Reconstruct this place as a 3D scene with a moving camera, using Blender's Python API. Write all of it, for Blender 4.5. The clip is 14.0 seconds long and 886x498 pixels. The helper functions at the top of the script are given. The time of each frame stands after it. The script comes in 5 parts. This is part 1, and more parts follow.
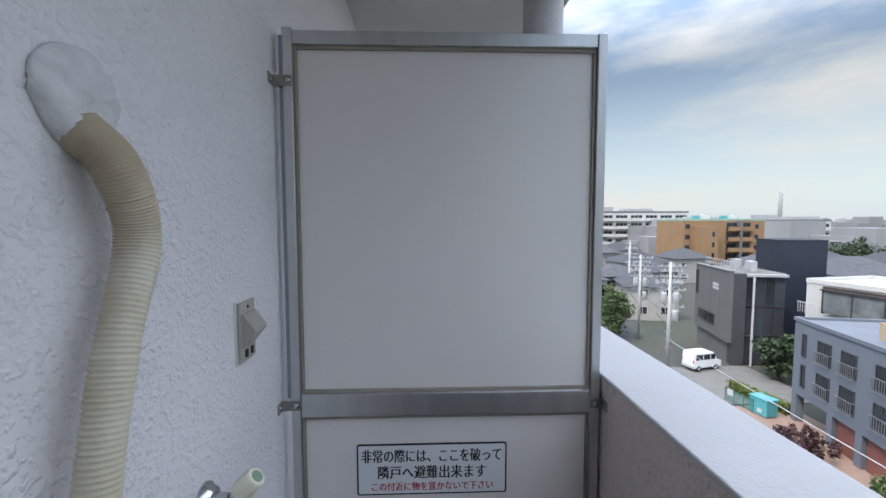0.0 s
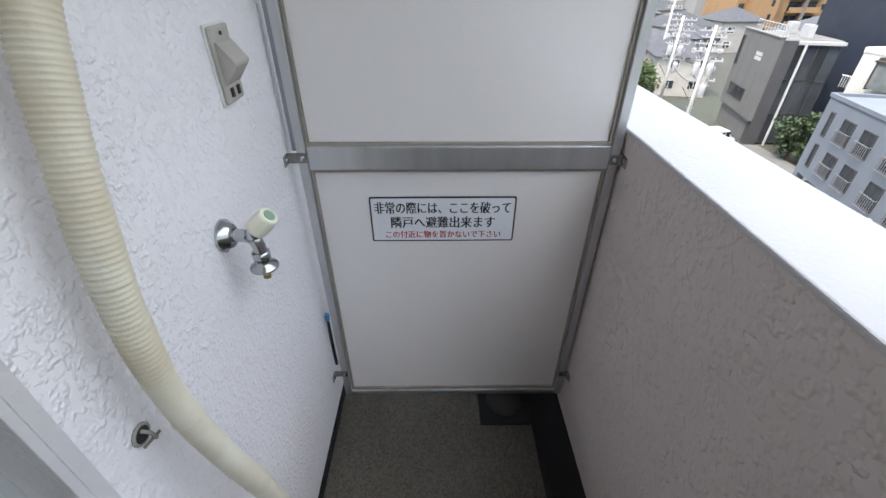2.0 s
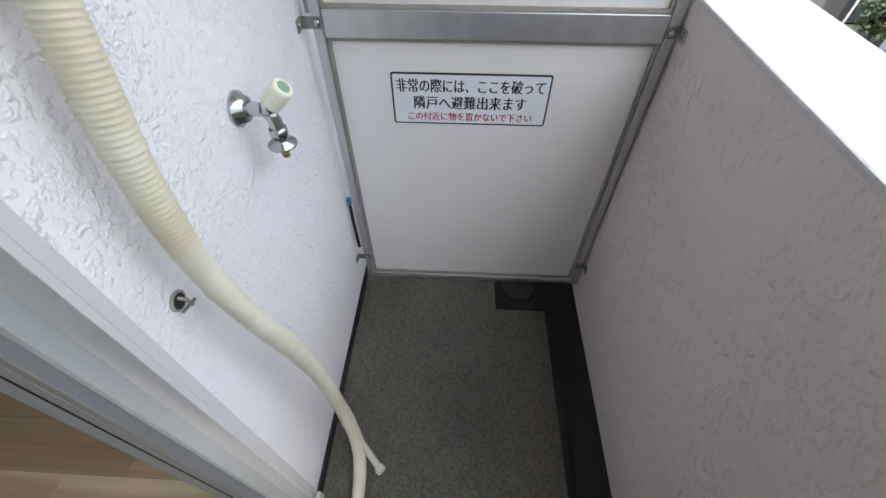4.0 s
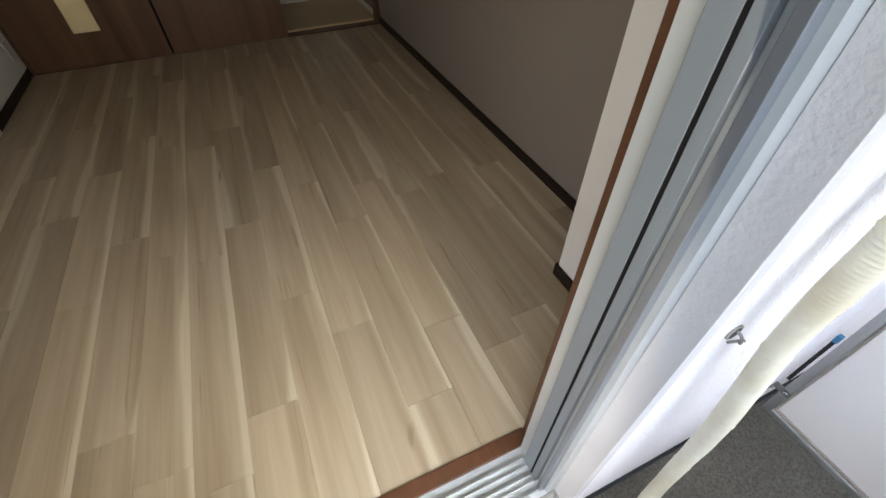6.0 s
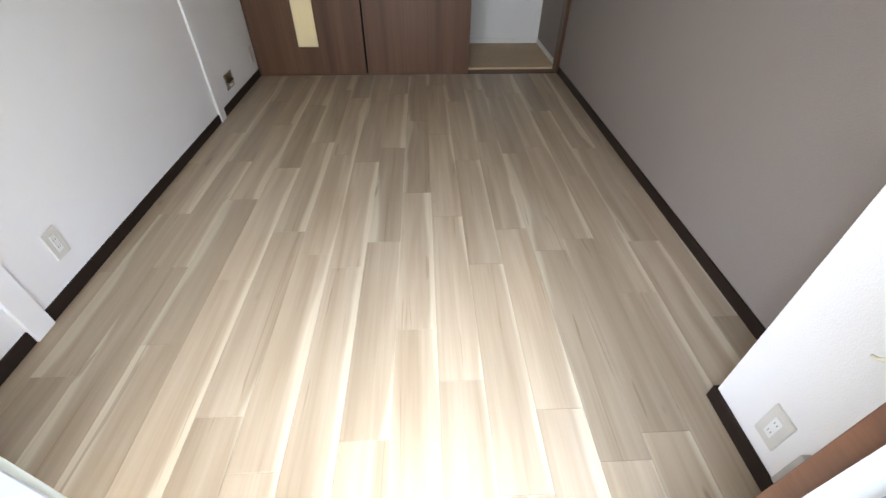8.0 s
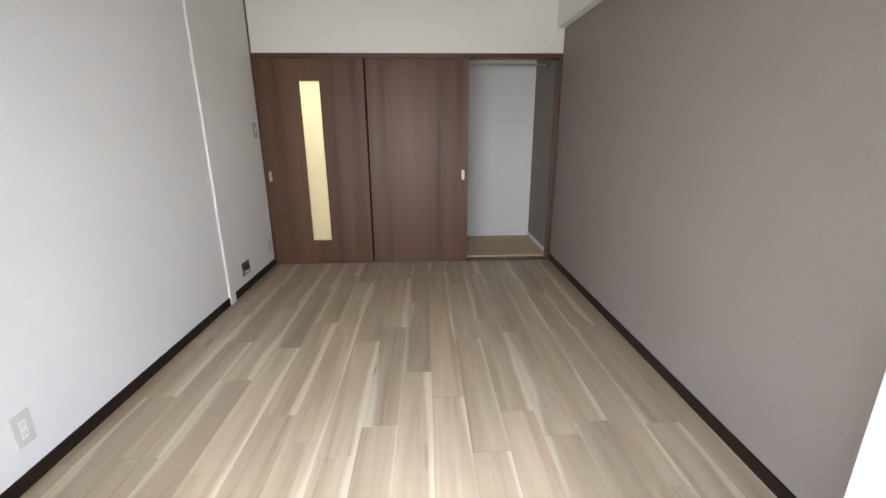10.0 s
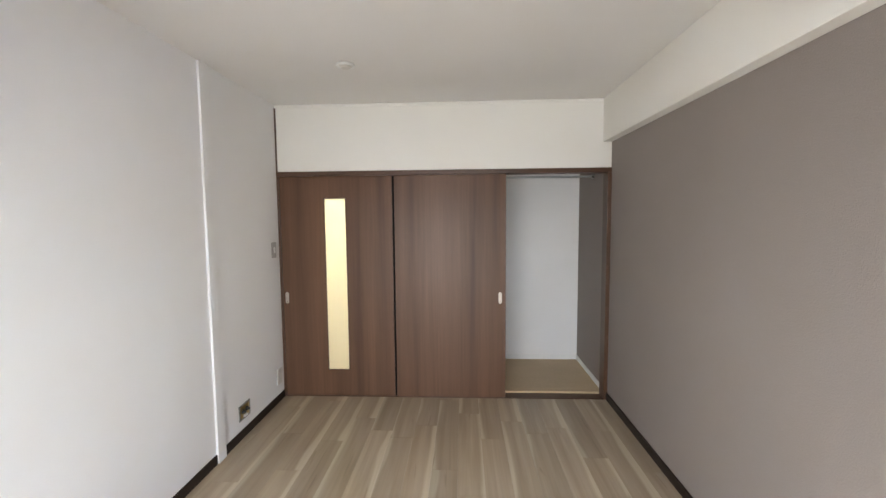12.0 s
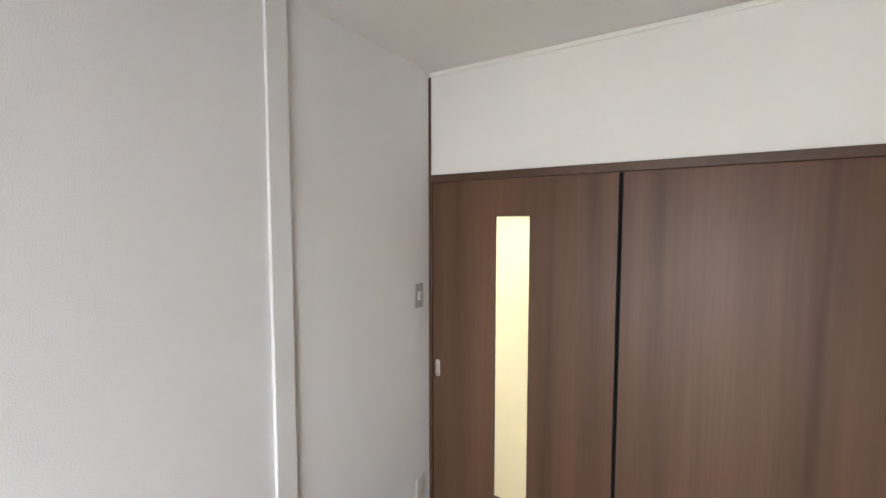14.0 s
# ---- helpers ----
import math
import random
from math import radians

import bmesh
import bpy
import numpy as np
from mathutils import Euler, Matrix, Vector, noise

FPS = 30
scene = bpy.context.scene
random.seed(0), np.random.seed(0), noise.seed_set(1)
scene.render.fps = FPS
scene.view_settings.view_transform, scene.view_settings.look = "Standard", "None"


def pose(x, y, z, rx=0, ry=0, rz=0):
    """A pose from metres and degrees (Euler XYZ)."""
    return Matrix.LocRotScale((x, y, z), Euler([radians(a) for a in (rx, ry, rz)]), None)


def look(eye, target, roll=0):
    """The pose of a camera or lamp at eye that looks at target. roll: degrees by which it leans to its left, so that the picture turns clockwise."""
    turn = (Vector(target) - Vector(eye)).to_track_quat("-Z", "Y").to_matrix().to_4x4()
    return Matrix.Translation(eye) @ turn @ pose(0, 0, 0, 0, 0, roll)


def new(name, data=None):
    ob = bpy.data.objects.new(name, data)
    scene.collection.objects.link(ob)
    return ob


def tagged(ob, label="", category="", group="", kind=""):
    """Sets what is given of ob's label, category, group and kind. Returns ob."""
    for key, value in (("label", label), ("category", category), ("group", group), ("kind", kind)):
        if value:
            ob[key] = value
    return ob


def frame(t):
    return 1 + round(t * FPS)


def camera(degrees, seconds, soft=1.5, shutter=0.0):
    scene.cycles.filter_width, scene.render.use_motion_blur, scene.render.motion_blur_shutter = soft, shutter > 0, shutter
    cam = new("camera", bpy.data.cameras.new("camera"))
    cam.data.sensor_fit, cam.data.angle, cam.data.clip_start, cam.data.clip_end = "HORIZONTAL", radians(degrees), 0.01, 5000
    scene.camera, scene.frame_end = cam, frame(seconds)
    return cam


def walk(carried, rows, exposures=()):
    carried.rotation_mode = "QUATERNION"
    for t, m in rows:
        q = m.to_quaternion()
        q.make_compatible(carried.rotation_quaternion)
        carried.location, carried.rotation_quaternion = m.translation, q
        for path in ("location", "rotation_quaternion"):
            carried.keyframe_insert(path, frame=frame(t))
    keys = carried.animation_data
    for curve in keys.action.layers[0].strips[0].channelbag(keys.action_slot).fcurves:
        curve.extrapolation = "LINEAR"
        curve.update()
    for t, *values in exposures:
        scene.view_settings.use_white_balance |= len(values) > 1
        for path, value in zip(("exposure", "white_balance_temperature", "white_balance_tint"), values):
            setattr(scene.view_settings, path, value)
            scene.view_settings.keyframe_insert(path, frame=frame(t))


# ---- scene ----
cam = camera(93.7, 14.0)
PATH = [
    (0, (1.579, -4.092, 1.281), (3.573, -4.165, 1.144), -0.1),
    (0.5, (1.589, -4.091, 1.262), (3.554, -4.165, 0.894), -0.1),
    (1, (1.615, -4.09, 1.244), (3.507, -4.143, 0.597), 0.2),
    (1.5, (1.628, -4.09, 1.224), (3.412, -4.122, 0.32), 0.2),
    (2, (1.641, -4.088, 1.205), (3.297, -4.111, 0.083), 0.1),
    (2.2, (1.642, -4.089, 1.197), (3.248, -4.109, 0.005), -0.0),
    (4.3, (1.655, -4.08, 1.185), (2.929, -3.983, -0.354), -0.2),
    (4.5, (1.655, -4.071, 1.189), (2.931, -3.905, -0.342), -0.3),
    (5, (1.621, -4.0, 1.203), (2.834, -3.411, -0.274), -1.7),
    (5.5, (1.539, -3.921, 1.223), (2.473, -2.891, -0.215), -1.1),
    (6, (1.451, -3.866, 1.23), (2.016, -2.589, -0.202), -0.5),
    (6.5, (1.387, -3.786, 1.215), (1.666, -2.421, -0.22), 0.3),
    (7, (1.379, -3.726, 1.215), (1.512, -2.343, -0.223), 0.6),
    (7.2, (1.379, -3.717, 1.217), (1.482, -2.329, -0.219), 0.6),
    (9.3, (1.418, -3.746, 1.223), (1.488, -1.943, 0.361), 0.1),
    (9.5, (1.404, -3.738, 1.246), (1.483, -1.902, 0.456), -0.0),
    (10, (1.402, -3.742, 1.194), (1.483, -1.822, 0.642), -0.3),
    (10.5, (1.427, -3.756, 1.215), (1.488, -1.794, 0.834), -0.6),
    (11, (1.427, -3.691, 1.247), (1.462, -1.708, 0.988), -0.6),
    (11.5, (1.424, -3.482, 1.278), (1.413, -1.49, 1.1), -0.6),
    (12, (1.454, -3.221, 1.438), (1.358, -1.229, 1.285), -0.5),
    (12.5, (1.422, -2.968, 1.474), (1.165, -0.988, 1.348), -0.1),
    (13, (1.361, -2.589, 1.507), (0.86, -0.655, 1.402), 0.3),
    (13.5, (1.308, -2.194, 1.529), (0.522, -0.358, 1.42), 0.6),
    (14, (1.184, -1.792, 1.564), (0.137, -0.093, 1.434), 0.0),
]
walk(cam, [(t, look(eye, target, roll)) for t, eye, target, roll in PATH],
     exposures=[(0.0, 2.0, 7900, 10), (0.5, 2.12, 8100, 10), (1.0, 2.3, 8400, 10), (1.5, 2.5, 8600, 10), (2.0, 2.68, 8800, 10), (4.5, 3.1, 8900, 10), (5.0, 3.25, 8800, 10),
                (5.5, 3.55, 8700, 10), (6.0, 3.85, 8700, 10), (6.5, 4.45, 7500, 10), (7.0, 4.95, 6900, 10), (9.5, 5.65, 6900, 10), (11.0, 5.85, 6900, 10), (12.5, 6.05, 7100, 10), (14.0, 6.05, 6850, 10)])

# ---------- world, sun, exposure ----------
SUN_EL, SUN_AZ = radians(58), radians(-35)          # azimuth from +y towards +x
world = bpy.data.worlds.new("world")
scene.world = world
world.use_nodes = True
wn, wl = world.node_tree.nodes, world.node_tree.links
wn.clear()
w_out, w_bg = wn.new("ShaderNodeOutputWorld"), wn.new("ShaderNodeBackground")
w_sky = wn.new("ShaderNodeTexSky")
w_sky.sky_type, w_sky.sun_disc = "NISHITA", False
w_sky.dust_density, w_sky.ozone_density = 0.4, 1.2
w_sky.sun_elevation, w_sky.sun_rotation = SUN_EL, SUN_AZ
w_tc, w_map = wn.new("ShaderNodeTexCoord"), wn.new("ShaderNodeMapping")
w_map.inputs["Scale"].default_value = (1.0, 1.0, 3.4)
w_noise = wn.new("ShaderNodeTexNoise")
w_noise.inputs["Scale"].default_value, w_noise.inputs["Detail"].default_value, w_noise.inputs["Roughness"].default_value = 2.6, 9, 0.55
w_ramp = wn.new("ShaderNodeValToRGB")
w_ramp.color_ramp.elements[0].position, w_ramp.color_ramp.elements[1].position = 0.44, 0.72
w_ramp.color_ramp.elements[1].color = (0.75, 0.75, 0.75, 1)
w_mix = wn.new("ShaderNodeMixRGB")
w_mix.inputs[2].default_value = (5.4, 5.8, 6.3, 1)
wl.new(w_tc.outputs["Generated"], w_map.inputs[0])
wl.new(w_map.outputs[0], w_noise.inputs["Vector"])
wl.new(w_noise.outputs[0], w_ramp.inputs[0])
w_haze, w_z = wn.new("ShaderNodeMapRange"), wn.new("ShaderNodeSeparateXYZ")      # pale haze low down
w_haze.inputs[1].default_value, w_haze.inputs[2].default_value, w_haze.inputs[3].default_value, w_haze.inputs[4].default_value = 0.0, 0.28, 0.85, 0.0
w_low = wn.new("ShaderNodeMixRGB")
w_low.inputs[2].default_value = (3.9, 5.3, 7.3, 1)
wl.new(w_tc.outputs["Generated"], w_z.inputs[0])
wl.new(w_z.outputs["Z"], w_haze.inputs[0])
wl.new(w_haze.outputs[0], w_low.inputs[0])
wl.new(w_sky.outputs[0], w_low.inputs[1])
wl.new(w_ramp.outputs[0], w_mix.inputs[0])
wl.new(w_low.outputs[0], w_mix.inputs[1])
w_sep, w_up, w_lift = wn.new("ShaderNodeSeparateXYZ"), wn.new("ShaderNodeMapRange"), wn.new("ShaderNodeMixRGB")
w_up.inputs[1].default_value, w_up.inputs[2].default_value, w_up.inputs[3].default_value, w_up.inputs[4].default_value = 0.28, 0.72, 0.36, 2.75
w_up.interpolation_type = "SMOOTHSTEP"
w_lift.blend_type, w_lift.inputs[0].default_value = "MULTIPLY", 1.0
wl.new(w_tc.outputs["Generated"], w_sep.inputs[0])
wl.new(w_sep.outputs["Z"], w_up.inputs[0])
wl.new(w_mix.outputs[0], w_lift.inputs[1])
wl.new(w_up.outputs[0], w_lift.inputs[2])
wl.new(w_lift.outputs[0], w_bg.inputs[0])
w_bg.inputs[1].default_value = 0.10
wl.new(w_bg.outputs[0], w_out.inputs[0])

sun_data = bpy.data.lights.new("sun", "SUN")
sun_data.energy, sun_data.angle, sun_data.color = 0.6, radians(0.6), (1.0, 0.95, 0.87)
sun = new("sun", sun_data)
to_sun = Vector((math.sin(SUN_AZ) * math.cos(SUN_EL), math.cos(SUN_AZ) * math.cos(SUN_EL), math.sin(SUN_EL)))
sun.matrix_world = Matrix.Translation((0, 0, 30)) @ to_sun.to_track_quat("Z", "Y").to_matrix().to_4x4()

# daylight of the sky through the open window
day_data = bpy.data.lights.new("window_daylight", "AREA")
day_data.shape, day_data.size, day_data.size_y, day_data.energy, day_data.color = "RECTANGLE", 1.42, 1.50, 0.68, (0.96, 0.98, 1.0)
day_data.spread = radians(150)
day = new("window_daylight", day_data)
day.matrix_world = look((1.10, -3.56, 0.82), (1.7, -1.0, 0.25))


# ---------- materials ----------
def material(name, colour, rough=0.6, metal=0.0, spread=0.12, scale=6.0, bump=0.0, bump_scale=60.0, spec=0.5,
             stretch=(1, 1, 1), grain=0.0, grain_scale=80.0, tint=None, vary=0.0, coords="Object"):
    """A surface with broad stains and fine grain in its colour and roughness, and a fine relief."""
    m = bpy.data.materials.new(name)
    m.use_nodes = True
    n, l = m.node_tree.nodes, m.node_tree.links
    b = n["Principled BSDF"]
    b.inputs["Roughness"].default_value, b.inputs["Metallic"].default_value = rough, metal
    b.inputs["Specular IOR Level"].default_value = spec
    tc, mp = n.new("ShaderNodeTexCoord"), n.new("ShaderNodeMapping")
    mp.inputs["Scale"].default_value = stretch
    l.new(tc.outputs[coords], mp.inputs[0])
    big = n.new("ShaderNodeTexNoise")
    big.inputs["Scale"].default_value, big.inputs["Detail"].default_value = scale, 5
    l.new(mp.outputs[0], big.inputs["Vector"])
    mix = n.new("ShaderNodeMixRGB")
    other = tint or tuple(c * (1 - spread * 2) for c in colour)
    mix.inputs[1].default_value, mix.inputs[2].default_value = (*colour, 1), (*other, 1)
    ramp = n.new("ShaderNodeValToRGB")
    ramp.color_ramp.elements[0].position, ramp.color_ramp.elements[1].position = 0.35, 0.75
    l.new(big.outputs[0], ramp.inputs[0])
    l.new(ramp.outputs[0], mix.inputs[0])
    last = mix.outputs[0]
    if grain:
        fine = n.new("ShaderNodeTexNoise")
        fine.inputs["Scale"].default_value, fine.inputs["Detail"].default_value = grain_scale, 3
        l.new(mp.outputs[0], fine.inputs["Vector"])
        mul = n.new("ShaderNodeMixRGB")
        mul.blend_type = "OVERLAY"
        mul.inputs[0].default_value = grain
        l.new(last, mul.inputs[1])
        l.new(fine.outputs[0], mul.inputs[2])
        last = mul.outputs[0]
    if vary:
        info, hsv, mr = n.new("ShaderNodeObjectInfo"), n.new("ShaderNodeHueSaturation"), n.new("ShaderNodeMapRange")
        mr.inputs[3].default_value, mr.inputs[4].default_value = 1 - vary, 1 + vary
        l.new(info.outputs["Random"], mr.inputs[0])
        l.new(mr.outputs[0], hsv.inputs["Value"])
        l.new(last, hsv.inputs["Color"])
        last = hsv.outputs[0]
    l.new(last, b.inputs["Base Color"])
    rr = n.new("ShaderNodeMapRange")
    rr.inputs[3].default_value, rr.inputs[4].default_value = max(rough - 0.08, 0.02), min(rough + 0.08, 1)
    l.new(big.outputs[0], rr.inputs[0])
    l.new(rr.outputs[0], b.inputs["Roughness"])
    if bump:
        bt, bn = n.new("ShaderNodeTexNoise"), n.new("ShaderNodeBump")
        bt.inputs["Scale"].default_value, bt.inputs["Detail"].default_value = bump_scale, 4
        bn.inputs["Strength"].default_value, bn.inputs["Distance"].default_value = bump, 0.01
        l.new(mp.outputs[0], bt.inputs["Vector"])
        l.new(bt.outputs[0], bn.inputs["Height"])
        l.new(bn.outputs[0], b.inputs["Normal"])
    return m


def stucco_material(name, colour, scale=135.0, strength=0.55):
    """Sprayed masonry paint: soft raised blobs with flat gaps between, and fine grit."""
    m = material(name, colour, 0.75, spread=0.05, scale=2.0)
    n, l = m.node_tree.nodes, m.node_tree.links
    tc, a, v = n.new("ShaderNodeTexCoord"), n.new("ShaderNodeTexNoise"), n.new("ShaderNodeTexNoise")
    a.inputs["Scale"].default_value, a.inputs["Detail"].default_value, a.inputs["Roughness"].default_value = scale, 1.2, 0.5
    v.inputs["Scale"].default_value = scale * 0.2
    ramp = n.new("ShaderNodeValToRGB")
    ramp.color_ramp.elements[0].position, ramp.color_ramp.elements[1].position = 0.46, 0.74
    add = n.new("ShaderNodeMath")
    add.operation = "MULTIPLY"
    bn = n.new("ShaderNodeBump")
    bn.inputs["Strength"].default_value, bn.inputs["Distance"].default_value = strength, 0.009
    for t in (a, v):
        l.new(tc.outputs["Object"], t.inputs["Vector"])
    l.new(a.outputs[0], ramp.inputs[0])
    l.new(ramp.outputs[0], add.inputs[0])
    l.new(v.outputs[0], add.inputs[1])
    l.new(add.outputs[0], bn.inputs["Height"])
    l.new(bn.outputs[0], n["Principled BSDF"].inputs["Normal"])
    return m


def plank_material():
    """Pale walnut-look floor boards: brown heart, cream sapwood streaks along the edges, dark mineral lines, a few knots."""
    m = bpy.data.materials.new("floor_board_wood")
    m.use_nodes = True
    n, l = m.node_tree.nodes, m.node_tree.links
    b = n["Principled BSDF"]
    tc, info = n.new("ShaderNodeTexCoord"), n.new("ShaderNodeObjectInfo")
    off = n.new("ShaderNodeVectorMath")
    off.operation = "MULTIPLY_ADD"
    off.inputs[1].default_value = (1, 1, 1)
    shift = n.new("ShaderNodeCombineXYZ")
    mr = n.new("ShaderNodeMath")
    mr.operation = "MULTIPLY"
    mr.inputs[1].default_value = 57.0
    l.new(info.outputs["Random"], mr.inputs[0])
    l.new(mr.outputs[0], shift.inputs["Y"])
    l.new(mr.outputs[0], shift.inputs["Z"])
    l.new(tc.outputs["Object"], off.inputs[0])
    l.new(shift.outputs[0], off.inputs[2])

    def tex(scale, detail, stretch, dist=0.0):
        mp, t = n.new("ShaderNodeMapping"), n.new("ShaderNodeTexNoise")
        mp.inputs["Scale"].default_value = stretch
        t.inputs["Scale"].default_value, t.inputs["Detail"].default_value, t.inputs["Distortion"].default_value = scale, detail, dist
        l.new(off.outputs[0], mp.inputs[0])
        l.new(mp.outputs[0], t.inputs["Vector"])
        return t.outputs[0]

    def ramp(src, *stops):
        r = n.new("ShaderNodeValToRGB")
        e = r.color_ramp.elements
        e[0].position, e[0].color = stops[0][0], (*stops[0][1], 1)
        e[1].position, e[1].color = stops[-1][0], (*stops[-1][1], 1)
        for p, c in stops[1:-1]:
            e.new(p).color = (*c, 1)
        l.new(src, r.inputs[0])
        return r.outputs[0]

    def mix(fac, a, c, mode="MIX"):
        x = n.new("ShaderNodeMixRGB")
        x.blend_type = mode
        if isinstance(fac, float):
            x.inputs[0].default_value = fac
        else:
            l.new(fac, x.inputs[0])
        l.new(a, x.inputs[1])
        if isinstance(c, tuple):
            x.inputs[2].default_value = (*c, 1)
        else:
            l.new(c, x.inputs[2])
        return x.outputs[0]

    heart = ramp(tex(1.0, 3, (16, 0.8, 1), 0.5), (0.3, (0.30, 0.226, 0.150)), (0.52, (0.37, 0.287, 0.198)), (0.75, (0.43, 0.342, 0.245)))
    # cream sapwood along one long edge of each board, its border wandering
    sep = n.new("ShaderNodeSeparateXYZ")
    l.new(tc.outputs["Object"], sep.inputs[0])

    def calc(op, a, c, d=None):
        x = n.new("ShaderNodeMath")
        x.operation = op
        for i, v in enumerate((a, c, d)):
            if isinstance(v, (int, float)):
                x.inputs[i].default_value = v
            elif v is not None:
                l.new(v, x.inputs[i])
        return x.outputs[0]

    side = calc("MULTIPLY_ADD", calc("GREATER_THAN", info.outputs["Random"], 0.45), 2.0, -1.0)
    across = calc("MULTIPLY", sep.outputs["X"], side)
    border = calc("MULTIPLY_ADD", tex(1.0, 2, (0.6, 0.75, 1), 0.3), -0.16, 0.134)
    soft = n.new("ShaderNodeMapRange")
    soft.interpolation_type = "SMOOTHSTEP"
    soft.inputs[1].default_value, soft.inputs[2].default_value, soft.inputs[4].default_value = -0.010, 0.012, 0.60
    l.new(calc("SUBTRACT", across, border), soft.inputs[0])
    col = mix(soft.outputs[0], heart, (0.60, 0.525, 0.40))
    fine = tex(1.0, 4, (150, 3.0, 1))
    col = mix(0.13, col, fine, "OVERLAY")
    lines = ramp(tex(1.0, 2, (34, 1.1, 1), 1.2), (0.675, (0, 0, 0)), (0.70, (1, 1, 1)))
    dark = n.new("ShaderNodeMath")
    dark.operation = "MULTIPLY"
    dark.inputs[1].default_value = 0.5
    l.new(lines, dark.inputs[0])
    col = mix(dark.outputs[0], col, (0.22, 0.15, 0.09))
    knots = ramp(tex(1.0, 1, (16, 5, 1), 0.2), (0.76, (0, 0, 0)), (0.84, (1, 1, 1)))
    kd = n.new("ShaderNodeMath")
    kd.operation = "MULTIPLY"
    kd.inputs[1].default_value = 0.6
    l.new(knots, kd.inputs[0])
    col = mix(kd.outputs[0], col, (0.17, 0.11, 0.06))
    hsv, vr = n.new("ShaderNodeHueSaturation"), n.new("ShaderNodeMapRange")
    vr.inputs[3].default_value, vr.inputs[4].default_value = 0.84, 1.10
    l.new(info.outputs["Random"], vr.inputs[0])
    l.new(vr.outputs[0], hsv.inputs["Value"])
    l.new(col, hsv.inputs["Color"])
    l.new(hsv.outputs[0], b.inputs["Base Color"])
    rg = n.new("ShaderNodeMapRange")
    rg.inputs[3].default_value, rg.inputs[4].default_value = 0.25, 0.37
    l.new(fine, rg.inputs[0])
    l.new(rg.outputs[0], b.inputs["Roughness"])
    bn = n.new("ShaderNodeBump")
    bn.inputs["Strength"].default_value, bn.inputs["Distance"].default_value = 0.08, 0.002
    l.new(fine, bn.inputs["Height"])
    l.new(bn.outputs[0], b.inputs["Normal"])
    return m


def door_material():
    """Dark walnut laminate with upright grain in broad uneven bands."""
    m = material("walnut_laminate", (0.140, 0.072, 0.042), 0.42, spread=0.16, scale=1.0, spec=0.28, stretch=(9, 9, 0.3), grain=0.16, grain_scale=9.0,
                 tint=(0.076, 0.037, 0.021))
    return m


def glass_material(name, colour=(0.95, 0.97, 0.97), rough=0.0):
    m = bpy.data.materials.new(name)
    m.use_nodes = True
    b = m.node_tree.nodes["Principled BSDF"]
    b.inputs["Base Color"].default_value = (*colour, 1)
    b.inputs["Transmission Weight"].default_value, b.inputs["Roughness"].default_value, b.inputs["IOR"].default_value = 1.0, rough, 1.45
    return m


def frosted_material():
    m = bpy.data.materials.new("frosted_acrylic")
    m.use_nodes = True
    n, l = m.node_tree.nodes, m.node_tree.links
    b, tr, mx = n["Principled BSDF"], n.new("ShaderNodeBsdfTranslucent"), n.new("ShaderNodeMixShader")
    b.inputs["Base Color"].default_value, b.inputs["Roughness"].default_value = (0.80, 0.78, 0.70, 1), 0.35
    tr.inputs[0].default_value = (0.95, 0.93, 0.80, 1)
    mx.inputs[0].default_value = 0.8
    l.new(b.outputs[0], mx.inputs[1])
    l.new(tr.outputs[0], mx.inputs[2])
    l.new(mx.outputs[0], n["Material Output"].inputs[0])
    return m


def glow_material(name, colour, strength):
    m = bpy.data.materials.new(name)
    m.use_nodes = True
    b = m.node_tree.nodes["Principled BSDF"]
    b.inputs["Emission Color"].default_value, b.inputs["Emission Strength"].default_value = (*colour, 1), strength
    return m


WALLPAPER = material("white_wallpaper", (0.76, 0.75, 0.74), 0.8, spread=0.02, scale=1.5, bump=0.14, bump_scale=240)
CREAM_PAPER = material("cream_wallpaper", (0.77, 0.745, 0.69), 0.8, spread=0.02, scale=1.5, bump=0.14, bump_scale=240)
TAUPE = material("taupe_wallpaper", (0.255, 0.217, 0.198), 0.72, spread=0.03, scale=1.2, bump=0.25, bump_scale=260, grain=0.06, grain_scale=220)
CEIL = material("ceiling_paper", (0.72, 0.70, 0.67), 0.85, spread=0.02, scale=1.4, bump=0.2, bump_scale=200)
STUCCO = stucco_material("white_stucco", (0.85, 0.825, 0.845))
PARAPET = stucco_material("beige_masonry_paint", (0.70, 0.615, 0.585), 70, 0.6)
CAPPAINT = material("white_masonry_paint", (0.60, 0.58, 0.585), 0.7, spread=0.05, scale=3, bump=0.25, bump_scale=120)
SOFFIT = material("soffit_paint", (0.60, 0.59, 0.55), 0.8, spread=0.06, scale=2, bump=0.2, bump_scale=90)
SHEET = material("grey_floor_sheet", (0.118, 0.106, 0.086), 0.72, spread=0.2, scale=3.0, bump=0.9, bump_scale=170, grain=1.0, grain_scale=150)
GUTTER = material("dark_waterproof_coat", (0.020, 0.023, 0.027), 0.6, spec=0.2, spread=0.2, scale=5, bump=0.2, bump_scale=60)
ALU = material("anodised_aluminium", (0.60, 0.61, 0.62), 0.36, 0.9, spread=0.08, scale=3, stretch=(6, 6, 0.4), grain=0.12, grain_scale=60)
ALU_DARK = material("grey_aluminium", (0.33, 0.36, 0.40), 0.42, 0.7, spread=0.08, scale=3, stretch=(6, 6, 0.4))
